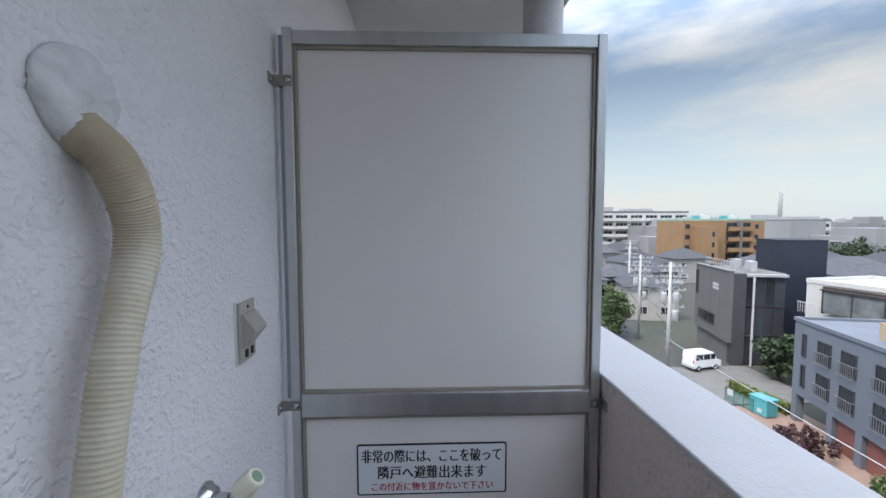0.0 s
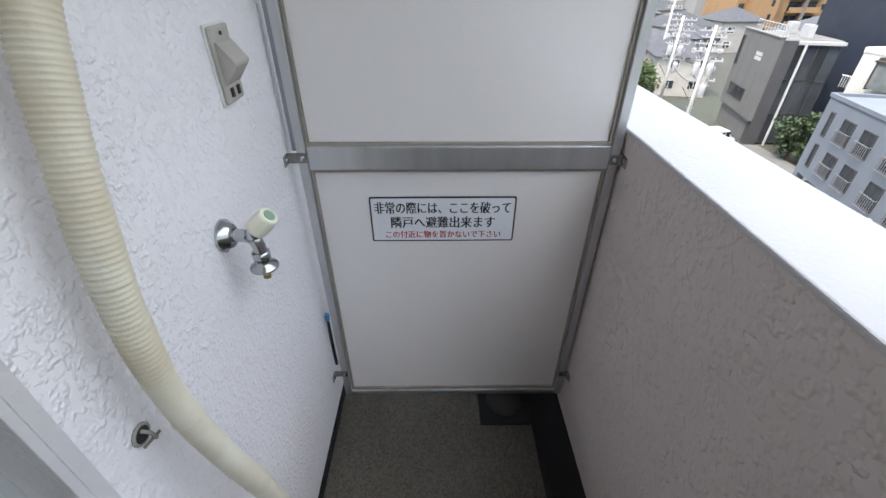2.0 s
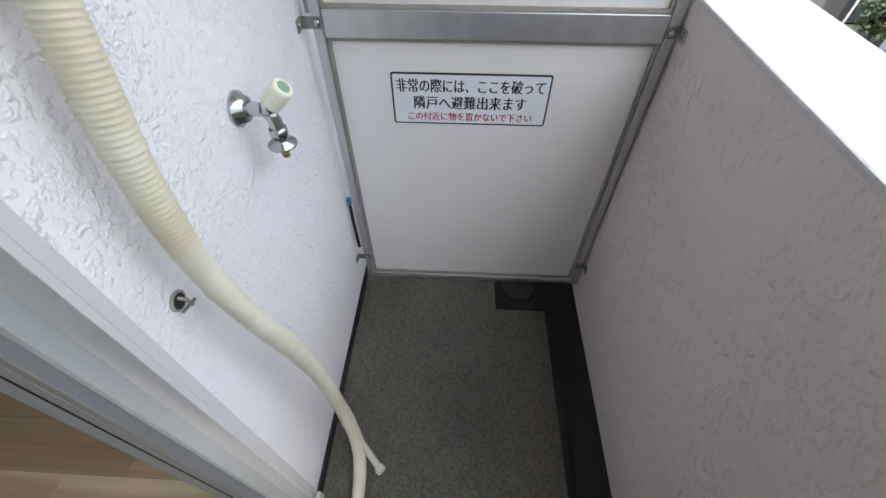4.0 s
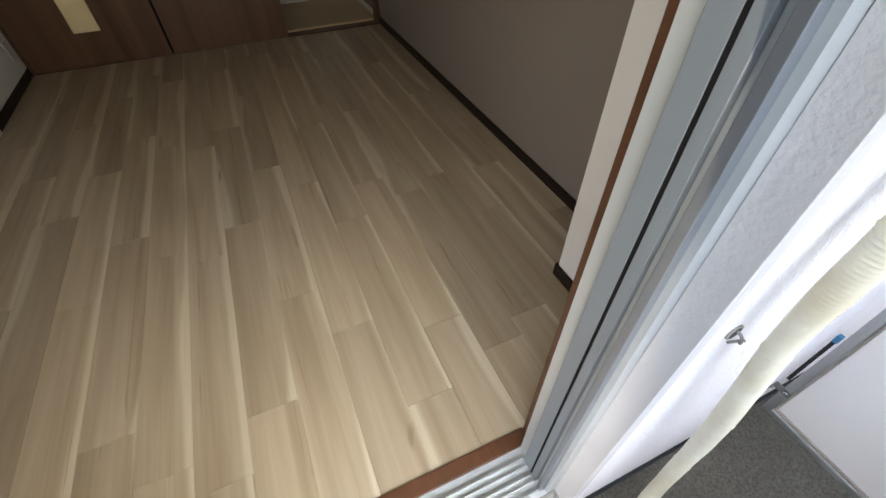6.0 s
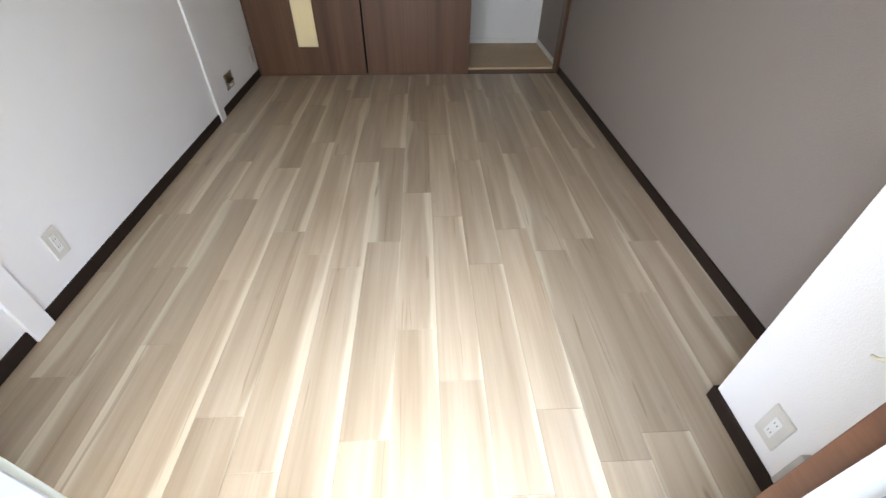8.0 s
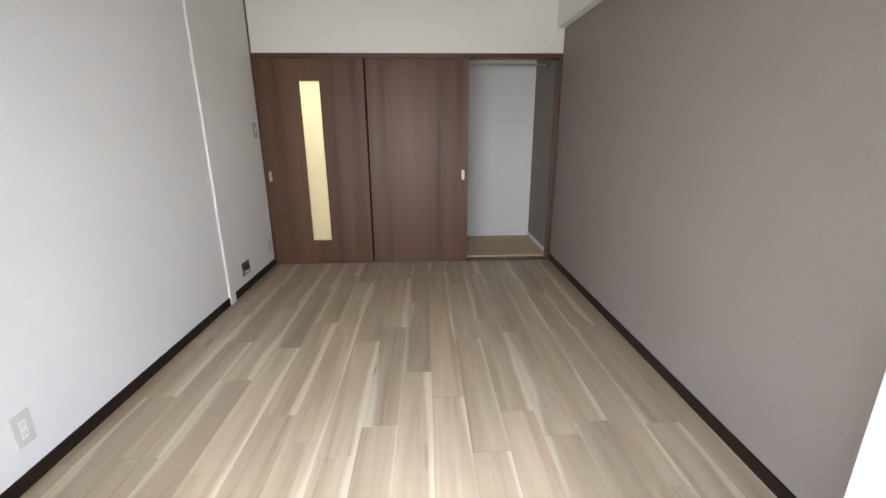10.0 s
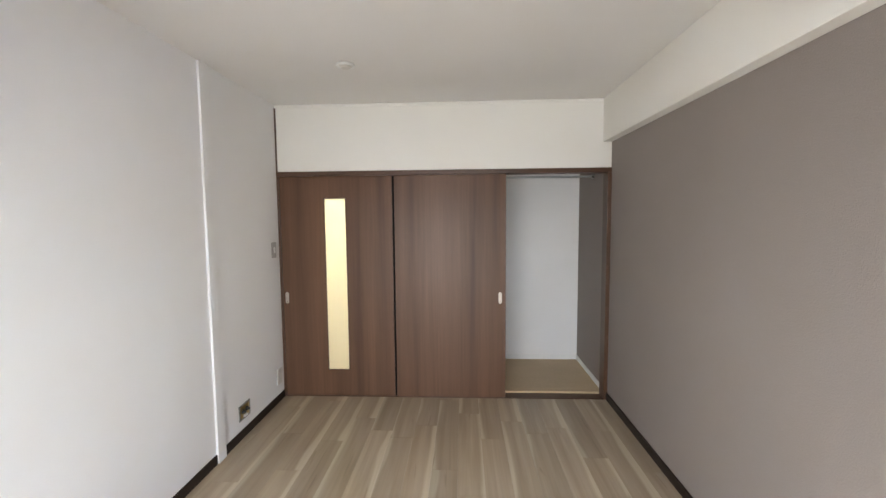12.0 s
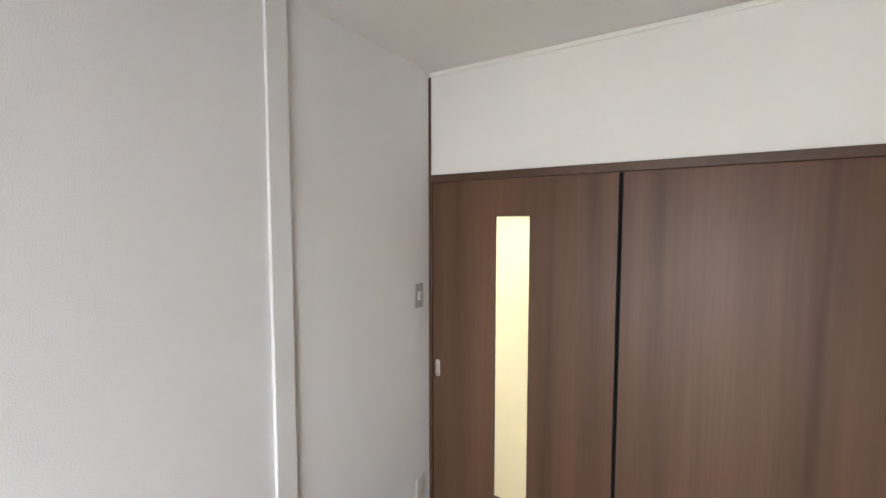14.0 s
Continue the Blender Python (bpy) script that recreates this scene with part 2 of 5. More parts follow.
ALU_MID = material("blue_grey_aluminium", (0.21, 0.24, 0.27), 0.45, 0.25, spread=0.06, scale=3, stretch=(6, 6, 0.4))
ALU_PALE = material("pale_aluminium", (0.54, 0.57, 0.58), 0.4, 0.35, spread=0.05, scale=3)
SASH_IVORY = material("ivory_coated_aluminium", (0.66, 0.63, 0.58), 0.45, spread=0.04, scale=6)
RUBBER = material("black_gasket", (0.010, 0.010, 0.011), 0.9, spec=0.1)
GALV = material("weathered_zinc", (0.42, 0.41, 0.38), 0.5, 0.8, spread=0.25, scale=30)
SCREEN_BOARD = material("cement_board_paint", (0.76, 0.722, 0.705), 0.2, spread=0.04, scale=1.3, grain=0.05, grain_scale=120)
SEALANT = material("aged_sealant", (0.33, 0.29, 0.25), 0.7, spread=0.1, scale=20)
CHROME = material("dull_chrome", (0.52, 0.54, 0.55), 0.22, 1.0, spread=0.12, scale=25)
BRASS = material("brass_thread", (0.45, 0.33, 0.14), 0.35, 1.0, spread=0.1, scale=40)
IVORY = material("ivory_plastic", (0.80, 0.77, 0.62), 0.4, spread=0.05, scale=20)
GREEN_CAP = material("green_cap", (0.22, 0.36, 0.25), 0.4, spread=0.04)
PLATE = material("plate_plastic", (0.60, 0.58, 0.53), 0.42, spread=0.03, scale=15)
PLATE_GREY = material("grey_plate_plastic", (0.40, 0.38, 0.36), 0.42, spread=0.05, scale=15)
PLATE_WHITE = material("plate_white", (0.74, 0.74, 0.72), 0.4, spread=0.03, scale=15)
SLOT = material("slot_dark", (0.02, 0.02, 0.02), 0.6)
HOOD_GREY = material("taupe_plastic_hood", (0.43, 0.40, 0.36), 0.45, spread=0.08, scale=25)
PUTTY = material("white_putty", (0.72, 0.71, 0.72), 0.55, spread=0.10, scale=22, bump=1.0, bump_scale=34)
TAPE = material("ivory_wrapping_tape", (0.70, 0.665, 0.55), 0.5, spread=0.07, scale=9, tint=(0.56, 0.47, 0.33), bump=0.1, bump_scale=90)
HOSE = material("ivory_drain_hose", (0.66, 0.64, 0.56), 0.5, spread=0.08, scale=15)
BASE_DARK = material("dark_baseboard", (0.016, 0.009, 0.007), 0.45, spec=0.25, spread=0.12, scale=4, stretch=(1, 1, 8))
TRIM_BROWN = material("dark_wood_trim", (0.088, 0.041, 0.021), 0.4, spread=0.18, scale=3, stretch=(1, 1, 1), grain=0.3, grain_scale=40)
CASING = material("brown_window_casing", (0.115, 0.046, 0.022), 0.4, spread=0.18, scale=4, stretch=(6, 1, 6), grain=0.25, grain_scale=30)
WALNUT = door_material()
PLANK = plank_material()
FROST = frosted_material()
CLEAR = glass_material("window_glass")
SIGN_WHITE = material("sign_white", (0.70, 0.72, 0.74), 0.35, spread=0.02)
INK = material("sign_black", (0.012, 0.012, 0.014), 0.4, spread=0.02)
RED_INK = material("sign_red", (0.46, 0.03, 0.05), 0.4, spread=0.02)
CLOSET_FLOOR = material("tan_closet_sheet", (0.54, 0.40, 0.245), 0.55, spread=0.06, scale=3, grain=0.1, grain_scale=60)
MORTAR = material("grey_mortar", (0.33, 0.31, 0.285), 0.8, spread=0.12, scale=12, bump=0.4, bump_scale=120)
BLUE_TAPE = material("blue_plastic", (0.03, 0.22, 0.42), 0.4)


# ---------- mesh helpers ----------
BASE = {}


def box(bm, x0, y0, z0, x1, y1, z1, bevel=0.0):
    v = [bm.verts.new((x, y, z)) for z in (z0, z1) for x, y in ((x0, y0), (x1, y0), (x1, y1), (x0, y1))]
    faces = [bm.faces.new([v[i] for i in f]) for f in ((3, 2, 1, 0), (4, 5, 6, 7), (0, 1, 5, 4), (1, 2, 6, 5), (2, 3, 7, 6), (3, 0, 4, 7))]
    if bevel:
        bmesh.ops.bevel(bm, geom=list({e for f in faces for e in f.edges}), offset=bevel, segments=2, profile=0.5, affect="EDGES")
    return bm


def boxes(*list_of, bevel=0.0):
    bm = bmesh.new()
    for b in list_of:
        box(bm, *b, bevel=bevel)
    return bm


def lathe(bm, profile, origin, axis=(0, 0, 1), segs=24):
    """Turns (radius, height) pairs round an axis; closed at both ends."""
    q = Vector(axis).to_track_quat("Z", "Y")
    rings = []
    for r, hgt in profile:
        rings.append([bm.verts.new(Vector(origin) + q @ Vector((r * math.cos(a), r * math.sin(a), hgt)))
                      for a in (2 * math.pi * i / segs for i in range(segs))])
    for a, b in zip(rings, rings[1:]):
        for i in range(segs):
            f = bm.faces.new((a[i], a[(i + 1) % segs], b[(i + 1) % segs], b[i]))
            f.smooth = True
    bm.faces.new(rings[0][::-1])
    bm.faces.new(rings[-1])
    return bm


def spline(points, steps):
    """A smooth line through points (Catmull-Rom), steps pieces to a span."""
    p = [Vector(q) for q in points]
    p = [2 * p[0] - p[1], *p, 2 * p[-1] - p[-2]]
    out = []
    for i in range(1, len(p) - 2):
        for s in range(steps):
            t = s / steps
            a, b, c, d = p[i - 1:i + 3]
            out.append(0.5 * (2 * b + (c - a) * t + (2 * a - 5 * b + 4 * c - d) * t * t + (3 * b - 3 * c + d - a) * t ** 3))
    return out + [p[-2]]


def tube(bm, line, radius, segs=14, wobble=None):
    """Sweeps a ring along a line; wobble(i) scales each ring."""
    rings, up = [], Vector((0.31, 0.9, 0.2)).normalized()
    for i, c in enumerate(line):
        d = (line[min(i + 1, len(line) - 1)] - line[max(i - 1, 0)]).normalized()
        u = (up - d * up.dot(d)).normalized()
        up, w = u, d.cross(u)
        r = radius * (wobble(i) if wobble else 1)
        rings.append([bm.verts.new(c + r * (math.cos(a) * u + math.sin(a) * w)) for a in (2 * math.pi * k / segs for k in range(segs))])
    for a, b in zip(rings, rings[1:]):
        for k in range(segs):
            bm.faces.new((a[k], a[(k + 1) % segs], b[(k + 1) % segs], b[k])).smooth = True
    bm.faces.new(rings[0][::-1])
    bm.faces.new(rings[-1])
    return bm


def finish(name, bm, mat, shift=None):
    bmesh.ops.recalc_face_normals(bm, faces=bm.faces)
    if shift is not None:
        bm.transform(Matrix.Translation(-shift))
    me = bpy.data.meshes.new(name)
    bm.to_mesh(me)
    bm.free()
    me.materials.append(mat)
    return me


def thing(name, base, label, category, group="", kind=""):
    """An Empty at the base of a thing, for its parts."""
    ob = new(name)
    ob.location, ob.empty_display_size = base, 0.05
    BASE[ob] = Vector(base)
    return tagged(ob, label, category, group, kind)


def part(name, bm, mat, parent, label=""):
    """One mesh, in world coordinates, under a thing or a part."""
    ob = new(name, finish(name, bm, mat, BASE[parent]))
    ob.parent = parent
    BASE[ob] = BASE[parent]
    return tagged(ob, label)


def solid(name, bm, mat, label, category, group="", kind=""):
    """A thing of one mesh."""
    lo = [min(v.co[i] for v in bm.verts) for i in range(3)]
    hi = [max(v.co[i] for v in bm.verts) for i in range(3)]
    base = Vector(((lo[0] + hi[0]) / 2, (lo[1] + hi[1]) / 2, lo[2]))
    ob = new(name, finish(name, bm, mat, base))
    ob.location = base
    BASE[ob] = base
    return tagged(ob, label, category, group, kind)


def structure(name, bm, mat, label, category):
    return solid(name, bm, mat, label, category, kind="structure")


def lettering(name, text, size, m, mat, parent, width):
    """A line of writing, each character a flat mesh in a cell of its own, centred at the pose m."""
    cell = width / len(text)
    for i, char in enumerate(text):
        c = bpy.data.curves.new(name, "FONT")
        c.body, c.size, c.align_x, c.align_y, c.resolution_u = char, size, "LEFT", "BOTTOM_BASELINE", 3
        tmp = new(name, c)
        bpy.context.view_layer.update()
        me = bpy.data.meshes.new_from_object(tmp.evaluated_get(bpy.context.evaluated_depsgraph_get()))
        bpy.data.objects.remove(tmp)
        me.name = name
        old, rings = [v.co.copy() for v in me.vertices], [tuple(f.vertices) for f in me.polygons]
        me.clear_geometry()
        verts, faces = [], []
        for k, bold in enumerate((-0.03, 0.0, 0.03)):          # a heavier stroke, out of thin layers
            faces += [tuple(q + len(verts) for q in f) for f in rings]
            verts += [m @ Vector(((i - len(text) / 2) * cell + (q.x + bold * size) * cell / size, q.y - size * 0.38, k * 0.00004)) - BASE[parent] for q in old]
        me.from_pydata([tuple(v) for v in verts], [], faces)
        me.materials.clear()
        me.materials.append(mat)
        ob = new(name, me)
        ob.parent = parent
        BASE[ob] = BASE[parent]


# ---------- the room ----------
W, CEIL_Z, DOOR_H = 2.575, 2.31, 1.80
FRONT_IN, FRONT_OUT = -3.54, -3.745
WIN_L, WIN_R, WIN_TOP = 0.36, 1.845, 1.84
BALC_Z = -0.06

floor = structure("floor", boxes((-0.15, FRONT_IN + 0.01, -0.20, W + 0.13, 0.02, -0.012)), MORTAR, "board floor of pale walnut-look planks", "floor")
structure("wall_left", boxes((-0.15, FRONT_OUT + 0.004, -0.20, 0.0, 1.6, 2.5)), WALLPAPER, "white textured wallpaper wall", "wall")
structure("wall_right", boxes((W, FRONT_IN, -0.20, W + 0.15, 1.6, 2.5)), TAUPE, "taupe accent wallpaper wall", "wall")
structure("ceiling", boxes((-0.15, FRONT_OUT + 0.004, CEIL_Z, W + 0.15, 1.6, 2.52)), CEIL, "white papered ceiling", "ceiling")
structure("ceiling_beam", boxes((2.507, FRONT_IN, 1.99, W - 0.001, -0.0, CEIL_Z - 0.001), bevel=0.003), CREAM_PAPER, "white papered beam along the taupe wall", "beam")
structure("wall_column", boxes((2.28, FRONT_IN, -0.012, W - 0.001, -3.075, CEIL_Z - 0.002), bevel=0.004), WALLPAPER, "white papered column beside the window", "column")
# window wall with its opening, stucco outside and wallpaper inside
structure("wall_front", boxes((-0.15, FRONT_IN - 0.05, -0.2, WIN_L - 0.01, FRONT_IN, CEIL_Z), (WIN_R + 0.03, FRONT_IN - 0.05, -0.2, W + 0.15, FRONT_IN, CEIL_Z),
                              (WIN_L - 0.01, FRONT_IN - 0.05, WIN_TOP + 0.03, WIN_R + 0.03, FRONT_IN, CEIL_Z)), WALLPAPER, "white papered wall round the window", "wall")
structure("wall_outside", boxes((-7.0, FRONT_OUT, -0.5, WIN_L - 0.02, FRONT_IN - 0.05, 2.6), (WIN_R + 0.004, FRONT_OUT, -0.5, 7.0, FRONT_IN - 0.05, 2.6),
                                (WIN_L - 0.02, FRONT_OUT, WIN_TOP + 0.04, WIN_R + 0.004, FRONT_IN - 0.05, 2.6),
                                (WIN_L - 0.02, FRONT_OUT, -0.5, WIN_R + 0.004, FRONT_IN - 0.05, -0.02)), STUCCO, "white stucco outer wall of the balcony", "wall")
structure("wall_over_doors", boxes((0.006, 0.0, DOOR_H, W - 0.001, 0.05, CEIL_Z - 0.001)), CREAM_PAPER, "cream papered wall above the sliding doors", "wall")
structure("trim_ceiling", boxes((0.006, -0.012, CEIL_Z - 0.022, 2.506, -0.0005, CEIL_Z - 0.0015), bevel=0.003), CREAM_PAPER, "white cove strip under the ceiling", "trim")
structure("trim_corner", boxes((0.0005, -0.012, DOOR_H, 0.010, -0.001, CEIL_Z - 0.025)), TRIM_BROWN, "thin dark brown corner strip", "trim")

# baseboards, dark brown
for seg in ((0.0003, -3.53, 0.0, 0.009, -2.772, 0.058), (0.0003, -2.683, 0.0, 0.009, -0.948, 0.058), (0.0003, -0.865, 0.0, 0.009, -0.015, 0.058)):
    structure("baseboard", boxes(seg, bevel=0.002), BASE_DARK, "dark brown baseboard", "baseboard")
for seg in ((W - 0.009, -3.074, 0.0, W - 0.0003, -0.002, 0.058), (2.271, -3.53, 0.0, 2.2797, -3.066, 0.058), (2.2797, -3.0745, 0.0, W - 0.0095, -3.066, 0.058)):
    structure("baseboard", boxes(seg, bevel=0.002), BASE_DARK, "dark brown baseboard", "baseboard")
# upright cover strips on the left wall
for y0, y1 in ((-0.947, -0.866), (-2.771, -2.684)):
    structure("trim_cover", boxes((0.0003, y0, 0.0, 0.016, y1, CEIL_Z - 0.001), bevel=0.003), WALLPAPER, "white upright cover strip on the wall", "trim")

# sliding doors, their frame and the closet
structure("trim_lintel", boxes((0.0005, -0.014, DOOR_H - 0.036, W - 0.0005, 0.09, DOOR_H), bevel=0.002), TRIM_BROWN, "dark brown door lintel", "trim")
structure("trim_door_sill", boxes((0.001, -0.006, -0.011, W - 0.001, 0.088, 0.006)), TRIM_BROWN, "dark brown sliding door track", "trim")
structure("trim_post", boxes((0.0005, -0.012, 0.007, 0.018, 0.09, DOOR_H - 0.037), bevel=0.002), TRIM_BROWN, "dark brown door post", "trim")
structure("trim_post", boxes((2.545, -0.014, 0.007, W - 0.0005, 0.09, DOOR_H - 0.037), bevel=0.002), TRIM_BROWN, "dark brown closet post", "trim")


def flush_pull(parent, x, z, y):
    """An oblong recessed pull: a rim, a dished plate and its screw."""
    bm = bmesh.new()
    n, hw, hh = 20, 0.0135, 0.045
    def outline(k, dy):
        pts = []
        for i in range(n):
            a = 2 * math.pi * i / n
            pts.append(bm.verts.new((x + hw * k * math.cos(a), y + dy, z + (hh - hw) * (1 if math.sin(a) > 0 else -1) + hw * k * math.sin(a))))
        return pts
    rings = [outline(1, 0.004), outline(1, -0.004), outline(0.86, -0.005), outline(0.72, -0.001)]
    for a, b in zip(rings, rings[1:]):
        for i in range(n):
            bm.faces.new((a[i], a[(i + 1) % n], b[(i + 1) % n], b[i]))
    bm.faces.new(rings[-1])
    bm.faces.new(rings[0][::-1])
    pull = part("flush_pull", bm, PULL, parent, "satin nickel flush pull")
    part("screw", lathe(bmesh.new(), [(0.003, 0), (0.003, 0.002)], (x, y - 0.0005, z - 0.032), (0, -1, 0), 10), SLOT, pull)


PULL = material("satin_nickel", (0.62, 0.57, 0.51), 0.33, 0.8, spread=0.05, scale=30)
d1 = thing("sliding_door", (0.46, 0.03, 0.007), "dark walnut sliding door with a narrow frosted slit", "door")
L0, L1, S0, S1, SZ0, SZ1 = 0.019, 0.905, 0.3655, 0.540, 0.217, 1.595
part("panel", boxes((L0, 0.002, 0.007, S0, 0.034, DOOR_H - 0.037), (S1, 0.002, 0.007, L1, 0.034, DOOR_H - 0.037),
                    (S0, 0.002, 0.007, S1, 0.034, SZ0), (S0, 0.002, SZ1, S1, 0.034, DOOR_H - 0.037)), WALNUT, d1)
part("slit_pane", boxes((S0, 0.010, SZ0, S1, 0.014, SZ1)), FROST, d1, "frosted cream acrylic pane")
part("pane_frame", boxes((S0, 0.0, SZ0, S0 + 0.004, 0.010, SZ1), (S1 - 0.004, 0.0, SZ0, S1, 0.010, SZ1), (S0 + 0.004, 0.0, SZ0, S1 - 0.004, 0.010, SZ0 + 0.004),
                         (S0 + 0.004, 0.0, SZ1 - 0.004, S1 - 0.004, 0.010, SZ1)), TRIM_BROWN, d1)
flush_pull(d1, 0.048, 0.806, 0.002)
d2 = thing("sliding_door", (1.35, -0.0, 0.007), "plain dark walnut sliding door, pushed half open", "door")
part("panel", boxes((0.922, -0.004, 0.007, 1.785, 0.026, DOOR_H - 0.037), bevel=0.0015), WALNUT, d2)
# black strip that fills the gap between the two doors
part("edge_strip", boxes((0.9055, 0.016, 0.007, 0.9215, 0.030, DOOR_H - 0.037)), RUBBER, d2, "black strip in the gap between the doors")
flush_pull(d2, 1.742, 0.806, -0.004)

structure("closet_floor", boxes((0.95, 0.0885, -0.1, W - 0.001, 0.90, 0.022)), CLOSET_FLOOR, "tan vinyl closet floor", "floor")
structure("wall_closet_back", boxes((0.95, 0.86, 0.022, W - 0.001, 0.95, 2.3)), WALLPAPER, "white papered closet back wall", "wall")
structure("wall_closet_side", boxes((0.93, 0.095, -0.1, 0.97, 1.6, 2.3)), WALLPAPER, "white closet partition", "wall")
structure("baseboard", boxes((0.971, 0.852, 0.023, W - 0.009, 0.8597, 0.068), bevel=0.002), PLATE_WHITE, "white closet baseboard", "baseboard")
structure("baseboard", boxes((W - 0.009, 0.092, 0.023, W - 0.0005, 0.8595, 0.068), bevel=0.002), PLATE_WHITE, "white closet baseboard", "baseboard")
rod = thing("closet_rod", (1.8, 0.42, 1.77), "chrome hanging rod inside the closet", "rail")
part("pipe", lathe(bmesh.new(), [(0.009, 0), (0.009, 1.59)], (0.975, 0.42, 1.773), (1, 0, 0), 16), ALU_PALE, rod)
for x, d in ((0.9715, 1), (W - 0.0015, -1)):
    part("socket", lathe(bmesh.new(), [(0.026, 0), (0.026, 0.004), (0.018, 0.006), (0.018, 0.018)], (x, 0.42, 1.773), (d, 0, 0), 18), CHROME, rod)
# the lit hallway behind the slit
structure("wall_hall", boxes((-0.15, 1.5, -0.2, 1.0, 1.6, 2.3)), CREAM_PAPER, "cream hallway wall", "wall")
structure("hall_floor", boxes((0.0, 0.089, -0.2, 0.93, 1.5, 0.0)), CLOSET_FLOOR, "tan hallway floor", "floor")
hall = thing("ceiling_light", (0.46, 0.7, 2.26), "warm round hallway ceiling light", "lamp")
part("diffuser", lathe(bmesh.new(), [(0.10, 0), (0.14, 0.02), (0.14, 0.049)], (0.46, 0.7, 2.26)), glow_material("warm_lamp", (1.0, 0.94, 0.78), 1.6), hall)

# ---------- wall plates and ceiling detector ----------
def plate(name, y, z, x=0.0, side=1, w=0.070, h=0.120, kind="socket", mat=None, label="", category="socket"):
    """A wall plate on a wall that faces +x (side 1) or -x (side -1)."""
    mat = mat or PLATE
    t = thing(name, (x, y, z), label, category)
    def bx(y0, z0, y1, z1, d0, d1, **k):
        a, b = sorted((x + side * d0, x + side * d1))
        return boxes((a, y0, z0, b, y1, z1), **k)
    part("cover_plate", bx(y - w / 2, z - h / 2, y + w / 2, z + h / 2, 0.0003, 0.008, bevel=0.0025), mat, t)
    if kind == "socket":
        part("insert", bx(y - 0.0125, z - 0.034, y + 0.0125, z + 0.034, 0.008, 0.0095, bevel=0.0007), PLATE_WHITE, t)
        for dz in (-0.016, 0.016):
            for dy in (-0.0045, 0.0045):
                part("slot", bx(y + dy - 0.0009, z + dz - 0.004, y + dy + 0.0009, z + dz + 0.004, 0.0093, 0.0098), SLOT, t)
    elif kind == "switch":
        part("rocker", bx(y - 0.013, z - 0.022, y + 0.013, z + 0.022, 0.008, 0.0115, bevel=0.0012), PLATE_WHITE, t)
        part("pilot", bx(y - 0.003, z - 0.002, y + 0.003, z + 0.002, 0.0115, 0.0122), HOOD_GREY, t)
    elif kind == "blank":
        part("insert", bx(y - 0.024, z - 0.042, y + 0.024, z + 0.042, 0.008, 0.0095, bevel=0.0007), PLATE, t, "beige insert")
    return t


plate("power_socket", -2.478, 0.211, label="beige double power socket on the white wall")
plate("light_switch", -0.109, 1.197, kind="switch", mat=PLATE_GREY, label="white light switch beside the sliding door", category="switch")
plate("wall_socket", -0.100, 0.20, kind="blank", label="white wall socket low beside the door")
plate("power_socket", -3.258, 0.174, x=2.28, side=-1, label="beige double power socket on the column")
ant = thing("antenna_socket", (0, -0.624, 0.172), "open metal antenna socket box in the wall", "socket")
part("frame", boxes((0.0003, -0.692, 0.122, 0.006, -0.680, 0.224), (0.0003, -0.568, 0.122, 0.006, -0.556, 0.224), (0.0003, -0.680, 0.122, 0.006, -0.568, 0.132), (0.0003, -0.680, 0.214, 0.006, -0.568, 0.224)), GALV, ant)
part("back_plate", boxes((0.0003, -0.680, 0.132, 0.0025, -0.568, 0.214)), BRASS, ant, "tarnished brown metal back")
for y in (-0.648, -0.600):
    part("connector", lathe(bmesh.new(), [(0.014, 0), (0.014, 0.01), (0.007, 0.012), (0.007, 0.022)], (0.0025, y, 0.176), (1, 0, 0), 16), SLOT, ant)
part("loose_tab", boxes((0.0025, -0.640, 0.136, 0.016, -0.606, 0.150), bevel=0.002), PLATE_WHITE, ant)
tel = thing("telephone_socket", (2.28, -3.375, 0.16), "grey telephone socket box on the column", "socket")
part("box", boxes((2.252, -3.415, 0.085, 2.2797, -3.345, 0.225), bevel=0.005), HOOD_GREY, tel)
part("jack", lathe(bmesh.new(), [(0.008, 0), (0.008, 0.004)], (2.252, -3.38, 0.14), (-1, 0, 0), 12), SLOT, tel)
hook = thing("curtain_hook", (2.28, -3.315, 0.545), "ivory curtain tie-back hook on the column", "hook")
part("base", boxes((2.274, -3.328, 0.548, 2.2797, -3.304, 0.594), bevel=0.002), IVORY, hook)
part("arm", tube(bmesh.new(), spline([(2.274, -3.316, 0.575), (2.25, -3.316, 0.570), (2.238, -3.310, 0.556), (2.242, -3.295, 0.546)], 5), 0.004, 8), IVORY, hook)
det = thing("heat_detector", (0.79, -0.81, CEIL_Z - 0.02), "white round heat detector on the ceiling", "detector")
part("base", lathe(bmesh.new(), [(0.050, 0), (0.052, 0.004), (0.052, 0.0117)], (0.79, -0.81, CEIL_Z - 0.012), segs=32), PLATE_WHITE, det)
part("rim", lathe(bmesh.new(), [(0.022, 0), (0.032, 0.004), (0.036, 0.010)], (0.79, -0.81, CEIL_Z - 0.0222), segs=32), PLATE, det)

